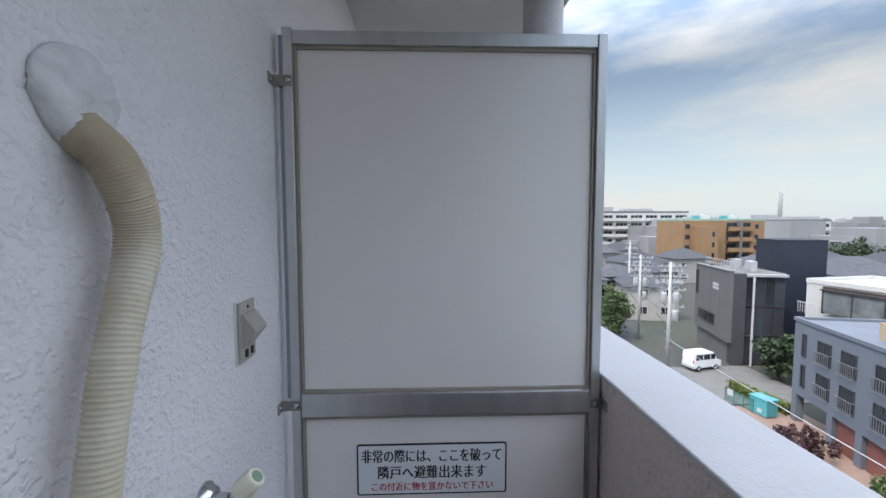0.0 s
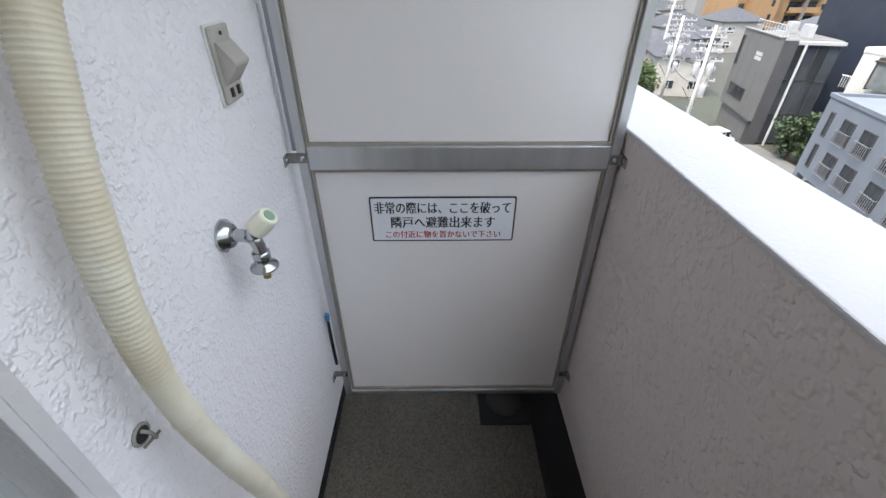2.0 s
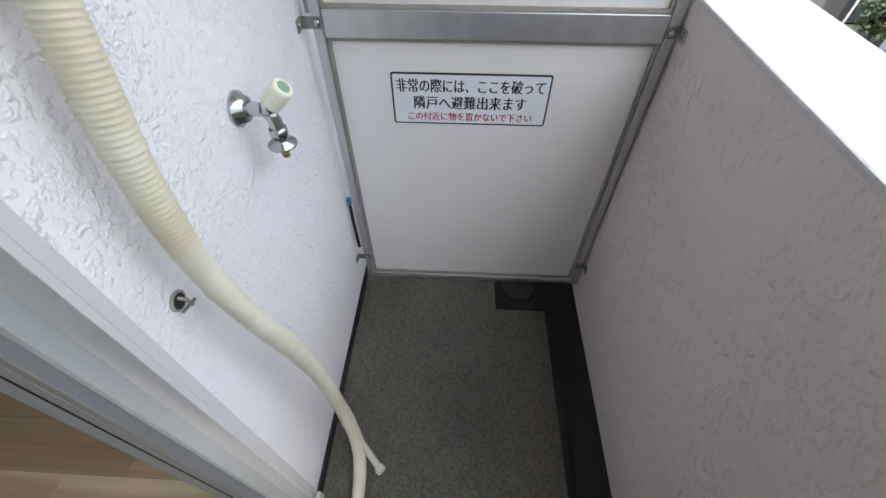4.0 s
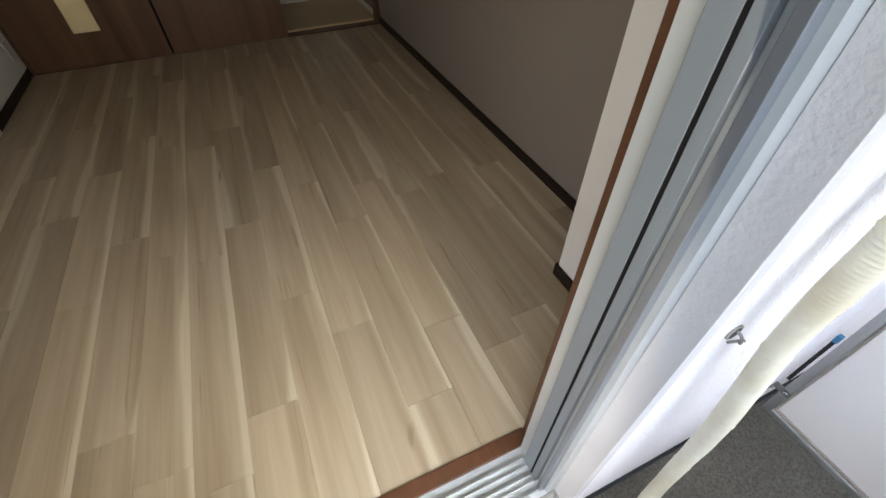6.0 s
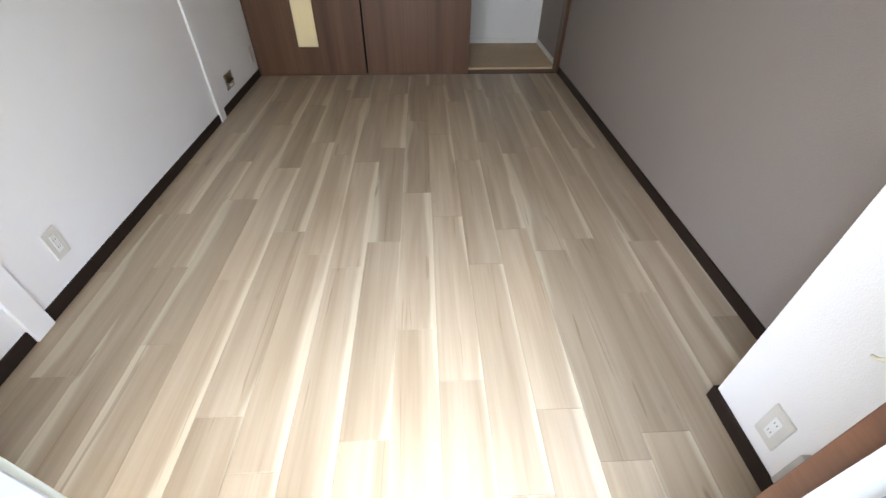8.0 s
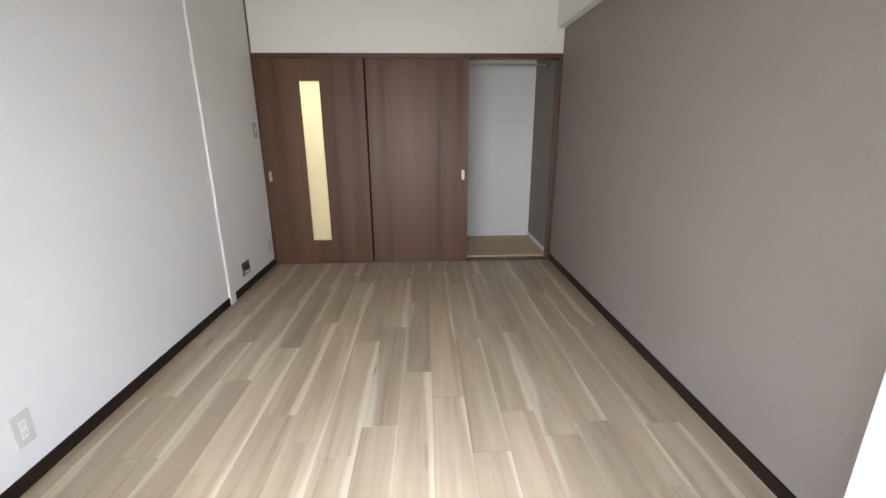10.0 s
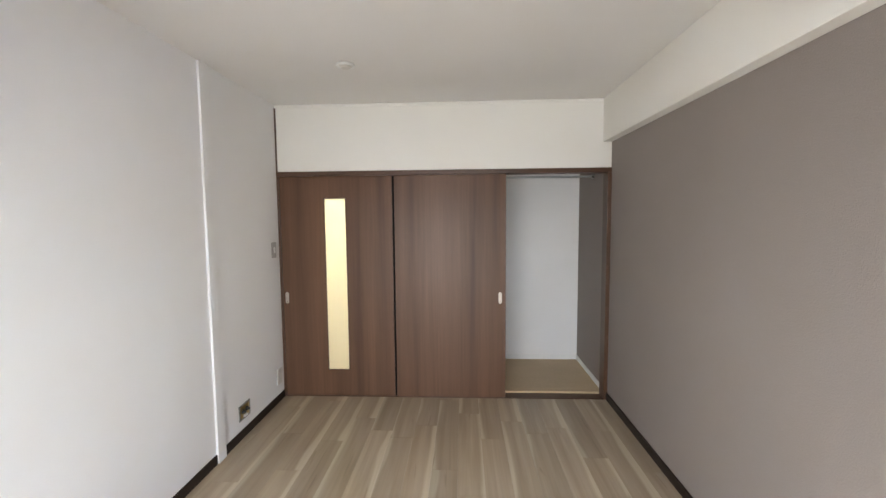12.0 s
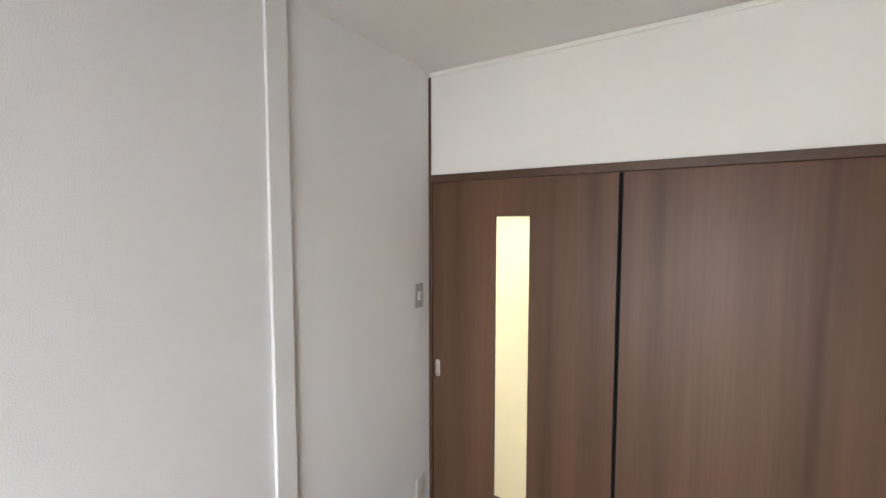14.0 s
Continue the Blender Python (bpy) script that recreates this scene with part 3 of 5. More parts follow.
# ---------- window ----------
win = thing("window_1", (1.1, -3.64, 0.0), "aluminium sliding window, slid open", "window", kind="structure")
YA, YB = -3.700, -3.572
fr = part("window_frame", boxes((WIN_R - 0.03, YA, 0.0, WIN_R, YB, WIN_TOP), (WIN_L, YA, 0.0, WIN_L + 0.03, YB, WIN_TOP), (WIN_L + 0.03, YA, WIN_TOP - 0.03, WIN_R - 0.03, YB, WIN_TOP),
                                (WIN_L + 0.03, YA, -0.015, WIN_R - 0.03, YB, 0.006)), ALU_PALE, win)
part("jamb_rail", boxes((WIN_R - 0.042, -3.638, 0.008, WIN_R - 0.0302, -3.606, WIN_TOP - 0.031), bevel=0.001), ALU_MID, win)
part("jamb_rail", boxes((WIN_R - 0.042, -3.662, 0.008, WIN_R - 0.0302, -3.644, WIN_TOP - 0.031), bevel=0.001), ALU_MID, win)
part("jamb_lip", boxes((WIN_R - 0.046, -3.690, 0.008, WIN_R - 0.0302, -3.676, WIN_TOP - 0.031), bevel=0.001), ALU_DARK, win)
part("gasket", boxes((WIN_R - 0.0418, -3.6435, 0.008, WIN_R - 0.0302, -3.6385, WIN_TOP - 0.031)), RUBBER, win)
for y0, y1, top in ((-3.603, -3.598, 0.020), (-3.622, -3.617, 0.016), (-3.646, -3.641, 0.020), (-3.662, -3.657, 0.014), (-3.686, -3.681, 0.020)):
    part("sill_rail", boxes((WIN_L + 0.0305, y0, 0.006, WIN_R - 0.047, y1, top)), ALU, win)
part("casing", boxes((WIN_R + 0.0005, -3.570, -0.010, WIN_R + 0.018, -3.532, WIN_TOP + 0.025), (WIN_L - 0.024, -3.570, -0.010, WIN_L - 0.0005, -3.532, WIN_TOP + 0.025),
                     (WIN_L - 0.0005, -3.570, WIN_TOP + 0.001, WIN_R + 0.0005, -3.532, WIN_TOP + 0.025), bevel=0.003), CASING, win, "reddish brown wooden casing")
part("threshold", boxes((WIN_L, -3.5705, -0.011, WIN_R, -3.528, 0.008), bevel=0.002), CASING, win, "reddish brown wooden threshold")
part("window_sill", boxes((WIN_L - 0.02, FRONT_OUT - 0.012, -0.0195, WIN_R + 0.012, -3.7005, 0.004), bevel=0.002), MORTAR, win, "grey mortar sill with a white edge")
part("reveal", boxes((WIN_R - 0.006, FRONT_OUT - 0.002, 0.005, WIN_R + 0.0035, -3.7005, WIN_TOP), (WIN_R + 0.0037, FRONT_OUT - 0.002, 0.005, WIN_R + 0.020, FRONT_OUT - 0.0003, WIN_TOP), bevel=0.0008), CAPPAINT, win, "smooth white painted reveal")
part("sill_edge", boxes((WIN_L - 0.02, FRONT_OUT - 0.022, -0.03, WIN_R + 0.012, FRONT_OUT - 0.0125, 0.010), bevel=0.002), CAPPAINT, win)


def sash(x0, x1, y, label):
    s = part("sash", boxes((x0, y - 0.014, 0.021, x0 + 0.045, y + 0.014, WIN_TOP - 0.032), (x1 - 0.045, y - 0.014, 0.021, x1, y + 0.014, WIN_TOP - 0.032),
                           (x0 + 0.045, y - 0.014, 0.021, x1 - 0.045, y + 0.014, 0.075), (x0 + 0.045, y - 0.014, WIN_TOP - 0.075, x1 - 0.045, y + 0.014, WIN_TOP - 0.032), bevel=0.002), SASH_IVORY, win, label)
    pane = part("pane", boxes((x0 + 0.0452, y - 0.002, 0.0752, x1 - 0.0452, y + 0.002, WIN_TOP - 0.0752)), CLEAR, s)
    pane.visible_shadow = False
    return s


sash(WIN_L + 0.032, 1.05, -3.672, "")
s2 = sash(0.40, 1.095, -3.610, "pale aluminium sash with a recessed pull")
part("pull_rim", boxes((1.053, -3.5958, 0.815, 1.058, -3.588, 0.985), (1.085, -3.5958, 0.815, 1.090, -3.588, 0.985), (1.058, -3.5958, 0.815, 1.085, -3.588, 0.821), (1.058, -3.5958, 0.979, 1.085, -3.588, 0.985), bevel=0.0015), IVORY, s2, "ivory pull")
# the recess's shade is put into the plate's darker taupe colour
part("pull_dish", boxes((1.0585, -3.5957, 0.8215, 1.0845, -3.5945, 0.9785)), HOOD_GREY, s2, "recess of the pull, its shade painted in taupe")

# ---------- the balcony ----------
PX = 2.558                                # face of the partition
structure("balcony_floor", boxes((-7.0, -4.395, -0.35, 7.0, FRONT_OUT, BALC_Z)), SHEET, "grey non-slip sheet floor of the balcony", "floor")
structure("balcony_gutter", boxes((-7.0, -4.70, -0.35, 7.0, -4.3955, BALC_Z - 0.014)), GUTTER, "dark coated gutter along the parapet", "gutter")
structure("gutter_edge", boxes((-7.0, -4.415, BALC_Z - 0.0139, 7.0, -4.3957, BALC_Z + 0.003), bevel=0.002), GUTTER, "dark coated gutter edge", "gutter")
structure("balcony_skirting", boxes((WIN_R + 0.013, FRONT_OUT - 0.008, BALC_Z, 7.0, FRONT_OUT - 0.0003, BALC_Z + 0.03), (-7.0, FRONT_OUT - 0.008, BALC_Z, WIN_L - 0.021, FRONT_OUT - 0.0003, BALC_Z + 0.03)), GUTTER, "dark coated skirting on the stucco wall", "baseboard")
structure("parapet_wall", boxes((-7.0, -4.70, BALC_Z - 0.014, 7.0, -4.515, 0.898)), PARAPET, "beige painted masonry parapet", "wall")
structure("parapet_cap", boxes((-7.0, -4.704, 0.898, 7.0, -4.511, 0.910), bevel=0.004), CAPPAINT, "white painted parapet top", "wall")
structure("balcony_ceiling", boxes((-7.0, -4.70, 2.22, 7.0, FRONT_OUT, 2.5)), SOFFIT, "grey painted balcony soffit", "ceiling")
structure("balcony_end_wall", boxes((-7.15, -4.70, -0.35, -7.0, FRONT_OUT, 2.5)), STUCCO, "white stucco end wall of the balcony", "wall")
structure("balcony_far_wall", boxes((7.0, -4.70, -0.35, 7.15, FRONT_OUT, 2.5)), STUCCO, "white stucco end wall of the balcony", "wall")
structure("own_building", boxes((-8, -4.60, -13.5, 9, 6, -0.36), (-8, -3.72, 2.53, 9, 6, 5.2), (-8, 1.7, -0.36, 9, 6, 2.53)), STUCCO, "white stucco apartment block below and above", "building")

pt = thing("balcony_partition", (PX, -4.13, 0.0), "aluminium framed breakaway partition with grey panels", "partition")
PYL, PYR, PZ0, PZ1, MZ0, MZ1 = -3.768, -4.507, -0.015, 1.706, 0.814, 0.876
fx0, fx1 = PX - 0.012, PX + 0.022
part("upright", boxes((fx0, PYL - 0.022, PZ0, fx1, PYL, PZ1 + 0.006), bevel=0.002), ALU, pt)
part("upright", boxes((fx0, PYR, PZ0, fx1, PYR + 0.022, PZ1 + 0.002), bevel=0.002), ALU, pt)
part("top_rail", boxes((fx0 + 0.001, PYR + 0.0225, PZ1 - 0.030, fx1, PYL - 0.0225, PZ1), bevel=0.002), ALU, pt)
part("middle_rail", boxes((fx0 + 0.001, PYR + 0.0225, MZ0, fx1, PYL - 0.0225, MZ1 - 0.006), bevel=0.002), ALU, pt)
part("bottom_rail", boxes((fx0 + 0.001, PYR + 0.0225, PZ0, fx1, PYL - 0.0225, PZ0 + 0.022), bevel=0.002), ALU, pt)
part("panel", boxes((PX + 0.003, PYR + 0.023, MZ1 - 0.005, PX + 0.009, PYL - 0.023, PZ1 - 0.031)), SCREEN_BOARD, pt)
part("panel", boxes((PX + 0.003, PYR + 0.023, PZ0 + 0.023, PX + 0.009, PYL - 0.023, MZ0 - 0.001)), SCREEN_BOARD, pt)
for z0, z1 in ((MZ1 - 0.0055, PZ1 - 0.0305), (PZ0 + 0.0225, MZ0 - 0.0005)):
    part("glazing_bead", boxes((PX - 0.004, PYR + 0.023, z0, PX + 0.0025, PYR + 0.029, z1), (PX - 0.004, PYL - 0.029, z0, PX + 0.0025, PYL - 0.023, z1),
                               (PX - 0.004, PYR + 0.029, z0, PX + 0.0025, PYL - 0.029, z0 + 0.007), (PX - 0.004, PYR + 0.029, z1 - 0.008, PX + 0.0025, PYL - 0.029, z1)), SEALANT, pt)


def bracket(y_frame, y_wall, z):
    """An L-shaped fixing angle with two screws between the frame and a wall."""
    s = 1 if y_wall > y_frame else -1
    a, b = sorted((y_frame - s * 0.022, y_wall - s * 0.0005))
    w0, w1 = sorted((y_wall - s * 0.0005, y_wall - s * 0.0035))
    bk = part("bracket", boxes((fx0 - 0.003, a, z - 0.012, fx0 - 0.0002, b, z + 0.012), (fx0 - 0.028, w0, z - 0.012, fx0 - 0.003, w1, z + 0.012), bevel=0.0008), GALV, pt)
    part("screw", lathe(bmesh.new(), [(0.007, 0), (0.006, 0.003), (0.003, 0.004)], (fx0 - 0.003, y_frame - s * 0.012, z), (-1, 0, 0), 12), CHROME, bk)
    part("screw", lathe(bmesh.new(), [(0.007, 0), (0.006, 0.003), (0.003, 0.004)], (fx0 - 0.016, y_wall - s * 0.0035, z), (0, -s, 0), 12), CHROME, bk)


for z in (1.595, 0.845, 0.10):
    bracket(PYL, FRONT_OUT, z)
for z in (0.838, 0.09):
    bracket(PYR, -4.515, z)
part("channel_strip", boxes((fx0 + 0.006, PYL + 0.0005, 0.86, fx1 - 0.004, PYL + 0.010, PZ1 - 0.01)), ALU_DARK, pt)

SY0, SY1, SZA, SZB = -3.917, -4.284, 0.609, 0.738
sg = thing("evacuation_sign", (PX, (SY0 + SY1) / 2, SZA), "white evacuation notice with black and red Japanese writing", "sign")


def rounded_plate(y0, y1, z0, z1, x0, x1, r):
    bm = bmesh.new()
    pts = []
    for cy, cz, a0 in ((y1 - r, z1 - r, 0), (y0 + r, z1 - r, 90), (y0 + r, z0 + r, 180), (y1 - r, z0 + r, 270)):
        for i in range(5):
            a = radians(a0 + i * 22.5)
            pts.append((cy + r * math.cos(a), cz + r * math.sin(a)))
    ra, rb = [bm.verts.new((x0, y, z)) for y, z in pts], [bm.verts.new((x1, y, z)) for y, z in pts]
    bm.faces.new(ra)
    bm.faces.new(rb[::-1])
    for i in range(len(pts)):
        j = (i + 1) % len(pts)
        bm.faces.new((ra[i], ra[j], rb[j], rb[i]))
    return bm


part("border", rounded_plate(SY1, SY0, SZA, SZB, PX + 0.0012, PX + 0.0030, 0.006), INK, sg, "black border")
part("face", rounded_plate(SY1 + 0.004, SY0 - 0.004, SZA + 0.004, SZB - 0.004, PX + 0.0004, PX + 0.0012, 0.004), SIGN_WHITE, sg)
letters = Matrix(((0, 0, -1, PX + 0.0001), (-1, 0, 0, (SY0 + SY1) / 2), (0, 1, 0, 0), (0, 0, 0, 1)))
for text, z, size, width, mat in (("非常の際には、ここを破って", 0.708, 0.036, 0.345, INK), ("隣戸へ避難出来ます", 0.6665, 0.036, 0.268, INK), ("この付近に物を置かないで下さい", 0.6305, 0.0235, 0.302, RED_INK)):
    lettering("character", text, size, Matrix.Translation((0, 0, z)) @ letters, mat, sg, width)

# ---------- fittings on the balcony ----------


def brown_stain(m, colour, z0, z1):
    """Browning of old tape, ragged, from height z0 up to z1 over the thing's base."""
    n, l = m.node_tree.nodes, m.node_tree.links
    b = n["Principled BSDF"]
    tc, sep, wob, add, mr, mx = (n.new("ShaderNodeTexCoord"), n.new("ShaderNodeSeparateXYZ"), n.new("ShaderNodeTexNoise"), n.new("ShaderNodeMath"),
                                 n.new("ShaderNodeMapRange"), n.new("ShaderNodeMixRGB"))
    wob.inputs["Scale"].default_value, wob.inputs["Detail"].default_value = 16, 4
    add.operation, add.inputs[1].default_value = "MULTIPLY_ADD", 0.45
    mr.interpolation_type = "SMOOTHSTEP"
    mr.inputs[1].default_value, mr.inputs[2].default_value, mr.inputs[4].default_value = z0 + 0.22, z1 + 0.22, 0.9
    mx.inputs[2].default_value = (*colour, 1)
    l.new(tc.outputs["Object"], sep.inputs[0])
    l.new(tc.outputs["Object"], wob.inputs["Vector"])
    l.new(wob.outputs[0], add.inputs[0])
    l.new(sep.outputs["Z"], add.inputs[2])
    l.new(add.outputs[0], mr.inputs[0])
    l.new(b.inputs["Base Color"].links[0].from_socket, mx.inputs[1])
    l.new(mr.outputs[0], mx.inputs[0])
    l.new(mx.outputs[0], b.inputs["Base Color"])


brown_stain(TAPE, (0.40, 0.31, 0.21), 1.20, 1.46)
pipe = thing("refrigerant_hose", (1.93, -3.80, BALC_Z), "ivory tape-wrapped refrigerant hose hanging down the wall", "hose")
run = spline([(2.004, -3.750, 1.372), (2.012, -3.780, 1.335), (2.032, -3.784, 1.262), (1.994, -3.785, 1.160), (1.962, -3.786, 1.05), (1.941, -3.786, 0.93), (1.939, -3.787, 0.80),
              (1.955, -3.796, 0.66), (1.984, -3.802, 0.52), (2.006, -3.806, 0.37), (2.010, -3.812, 0.22), (2.002, -3.822, 0.09), (1.968, -3.838, 0.0), (1.90, -3.848, BALC_Z + 0.022),
              (1.78, -3.856, BALC_Z + 0.022), (1.60, -3.875, BALC_Z + 0.022), (1.30, -3.90, BALC_Z + 0.022), (0.95, -3.93, BALC_Z + 0.022)], 62)


def windings(i):
    """Ridges of the wrapped tape, fading out lower down, with slow swellings and a few overlaps."""
    groove = (0.075 if i < 460 else 0.025) * (i % 3 == 0)
    girth = 1.08 - 0.24 * min(max((i - 120) / 230, 0), 1)
    return girth * (1.0 - groove) * (1.0 + 0.035 * math.sin(i * 0.028) + 0.02 * math.sin(i * 0.095 + 1)) + (0.05 if i % 97 in (0, 1) else 0)


part("wrapping", tube(bmesh.new(), run[90:], 0.0205, 16, lambda i: windings(i + 90)), TAPE, pipe)
part("aged_wrapping", tube(bmesh.new(), run[:91], 0.0206, 16, windings), TAPE, pipe, "browned old tape")
part("drain_tube", tube(bmesh.new(), spline([(1.985, -3.836, 0.03), (1.962, -3.862, -0.02), (1.940, -3.885, BALC_Z + 0.012), (1.925, -3.897, BALC_Z + 0.011)], 8), 0.0095, 12), HOSE, pipe)
part("tube_end", lathe(bmesh.new(), [(0.011, 0), (0.0135, 0.002), (0.0135, 0.016), (0.011, 0.018)], (1.932, -3.891, BALC_Z + 0.0135), (-0.62, -0.78, -0.03), 14), HOSE, pipe)
seal = bmesh.new()
lathe(seal, [(0.046, 0), (0.049, 0.003), (0.0485, 0.008), (0.046, 0.013), (0.040, 0.018), (0.032, 0.021), (0.023, 0.023), (0.013, 0.025), (0.004, 0.025)], (2.008, FRONT_OUT, 1.402), (0, -1, 0), 64)
for v in seal.verts:
    v.co += 0.004 * noise.noise_vector(v.co * 38) + Vector((0, 0.008, 0)) * abs(noise.noise(Vector((v.co.x * 25 + v.co.z * 30, 0, v.co.z * 55 - v.co.x * 45)))) + Vector((0, 0.002, 0)) * noise.noise(v.co * 120)
    v.co.y = min(v.co.y, FRONT_OUT - 0.0002)
part("hole_seal", seal, PUTTY, pipe, "white kneaded putty round the wall hole")

tap = thing("water_tap", (2.205, FRONT_OUT, 0.851), "chrome outdoor tap with an ivory handle", "tap")
part("flange", lathe(bmesh.new(), [(0.027, 0), (0.027, 0.004), (0.021, 0.009), (0.019, 0.016), (0.013, 0.019)], (2.205, FRONT_OUT - 0.0003, 0.851), (0, -1, 0), 28), CHROME, tap)
body = bmesh.new()
tube(body, spline([(2.205, -3.758, 0.851), (2.205, -3.778, 0.851), (2.205, -3.791, 0.846), (2.205, -3.797, 0.832), (2.205, -3.797, 0.815)], 5), 0.0105, 16)
tube(body, [Vector((2.205, -3.787, 0.848)), Vector((2.205, -3.800, 0.862))], 0.012, 16)
part("body", body, CHROME, tap)
part("spout", lathe(bmesh.new(), [(0.010, 0), (0.014, -0.002), (0.014, -0.014), (0.010, -0.017), (0.010, -0.026), (0.023, -0.030), (0.023, -0.033), (0.009, -0.036), (0.008, -0.044)], (2.205, -3.797, 0.822), segs=24), CHROME, tap)
part("nozzle", lathe(bmesh.new(), [(0.0065, 0), (0.0065, -0.010)], (2.205, -3.797, 0.7778), segs=16), BRASS, tap, "brass nozzle")
hb = bmesh.new()
lathe(hb, [(0.013, 0), (0.0165, 0.003), (0.0175, 0.010), (0.0165, 0.034), (0.0145, 0.040)], (2.205, -3.798, 0.860), (0, -0.72, 0.69), 36)
for i, v in enumerate(hb.verts):
    k = i % 36
    if k % 9 in (0, 1) and 36 <= i < 144:
        c = Vector((2.205, -3.798, 0.860)) + Vector((0, -0.72, 0.69)).normalized() * (v.co - Vector((2.205, -3.798, 0.860))).dot(Vector((0, -0.72, 0.69)).normalized())
        v.co = c + (v.co - c) * 0.86
handle = part("handle", hb, IVORY, tap, "ivory fluted handle")
part("cap", lathe(bmesh.new(), [(0.0095, 0.0395), (0.0095, 0.0412)], (2.205, -3.798, 0.860), (0, -0.72, 0.69), 24), GREEN_CAP, handle, "pale green cap")

hood = thing("outdoor_socket", (2.358, FRONT_OUT, 1.02), "grey-brown outdoor socket with a rain hood", "socket")
part("gasket", boxes((2.322, FRONT_OUT - 0.004, 1.018, 2.394, FRONT_OUT - 0.0003, 1.136), bevel=0.001), PLATE_WHITE, hood)
part("plate", boxes((2.325, FRONT_OUT - 0.010, 1.021, 2.391, FRONT_OUT - 0.0042, 1.133), bevel=0.003), HOOD_GREY, hood)
cv = bmesh.new()
prof = ((-0.0102, 1.112), (-0.014, 1.110), (-0.034, 1.083), (-0.034, 1.078), (-0.012, 1.050), (-0.0102, 1.050))
ra = [cv.verts.new((2.331, FRONT_OUT + y, z)) for y, z in prof]
rb = [cv.verts.new((2.385, FRONT_OUT + y, z)) for y, z in prof]
cv.faces.new(ra)
cv.faces.new(rb[::-1])
for i in range(len(prof)):
    j = (i + 1) % len(prof)
    cv.faces.new((ra[i], rb[i], rb[j], ra[j]))
part("rain_hood", cv, HOOD_GREY, hood)
part("screw", lathe(bmesh.new(), [(0.003, 0), (0.003, 0.002)], (2.358, FRONT_OUT - 0.010, 1.122), (0, -1, 0), 10), SLOT, hood)
for dx in (-0.012, 0.012):
    part("contact", boxes((2.358 + dx - 0.004, FRONT_OUT - 0.013, 1.030, 2.358 + dx + 0.004, FRONT_OUT - 0.0102, 1.044)), SLOT, hood)

ring = thing("wall_anchor", (1.92, FRONT_OUT, 0.756), "rusty steel anchor hook in a patched hole", "hook")
part("rim", lathe(bmesh.new(), [(0.014, 0), (0.0135, 0.0025), (0.011, 0.003)], (1.92, FRONT_OUT - 0.0003, 0.762), (0, -1, 0), 20), MORTAR, ring)
part("cup", lathe(bmesh.new(), [(0.0108, 0.0028), (0.010, 0.0034)], (1.92, FRONT_OUT - 0.0003, 0.762), (0, -1, 0), 20), SLOT, ring)
part("hook", tube(bmesh.new(), spline([(1.920, FRONT_OUT - 0.003, 0.768), (1.922, FRONT_OUT - 0.011, 0.762), (1.922, FRONT_OUT - 0.014, 0.753), (1.928, FRONT_OUT - 0.009, 0.747)], 6), 0.0023, 10), GALV, ring)
part("pin", tube(bmesh.new(), [Vector((1.911, FRONT_OUT - 0.005, 0.749)), Vector((1.931, FRONT_OUT - 0.014, 0.753))], 0.002, 8), GALV, ring)

rp = thing("rain_pipe", (2.80, -4.40, BALC_Z), "white round rain pipe behind the partition", "pipe")
part("pipe", lathe(bmesh.new(), [(0.056, 0), (0.056, 2.27)], (2.80, -4.425, BALC_Z - 0.013), segs=32), CAPPAINT, rp)
part("collar", lathe(bmesh.new(), [(0.061, 0), (0.061, 0.06)], (2.80, -4.425, BALC_Z + 0.35), segs=32), CAPPAINT, rp)
dr = thing("floor_drain", (2.62, -4.32, BALC_Z), "dark floor drain with a round black grating", "drain")
part("surround", boxes((2.455, -4.394, BALC_Z + 0.0002, 2.70, -4.225, BALC_Z + 0.010), bevel=0.003), GUTTER, dr)
part("grating", lathe(bmesh.new(), [(0.062, 0.010), (0.062, 0.018), (0.050, 0.028), (0.020, 0.034)], (2.545, -4.312, BALC_Z), segs=28), SLOT, dr)
clip = thing("cable_tie", (PX, -3.756, 0.24), "scrap of blue cord tied beside the partition", "cord")
part("cord", tube(bmesh.new(), spline([(PX - 0.006, -3.757, 0.14), (PX - 0.008, -3.757, 0.24), (PX - 0.006, -3.757, 0.34)], 5), 0.005, 8), GUTTER, clip)
part("tag", boxes((PX - 0.016, -3.764, 0.335, PX - 0.002, -3.752, 0.36), bevel=0.002), BLUE_TAPE, clip, "blue plastic tag")

# ---------- the town ----------
G = -13.5
ASPHALT = material("asphalt", (0.060, 0.060, 0.062), 0.85, spread=0.15, scale=0.3, grain=0.3, grain_scale=40)
TOWN_GROUND = material("town_ground", (0.055, 0.054, 0.050), 0.9, spread=0.25, scale=0.05, tint=(0.05, 0.06, 0.04), grain=0.3, grain_scale=2)
PINK = material("pink_paving", (0.27, 0.185, 0.15), 0.8, spread=0.08, scale=1.2, grain=0.25, grain_scale=14)
CONC = material("pale_concrete", (0.155, 0.152, 0.145), 0.8, spread=0.1, scale=0.8)
GREY_CLAD = material("grey_panel_cladding", (0.125, 0.124, 0.122), 0.6, spread=0.06, scale=0.6)
DARK_CLAD = material("dark_cladding", (0.055, 0.055, 0.060), 0.6, spread=0.1, scale=0.6)
NAVY = material("navy_metal_cladding", (0.014, 0.020, 0.036), 0.5, spread=0.1, scale=0.8)
BLUEGREY = material("blue_grey_render", (0.135, 0.155, 0.185), 0.75, spread=0.06, scale=0.5)
WHITE_RENDER = material("white_render", (0.52, 0.52, 0.50), 0.75, spread=0.06, scale=0.4)
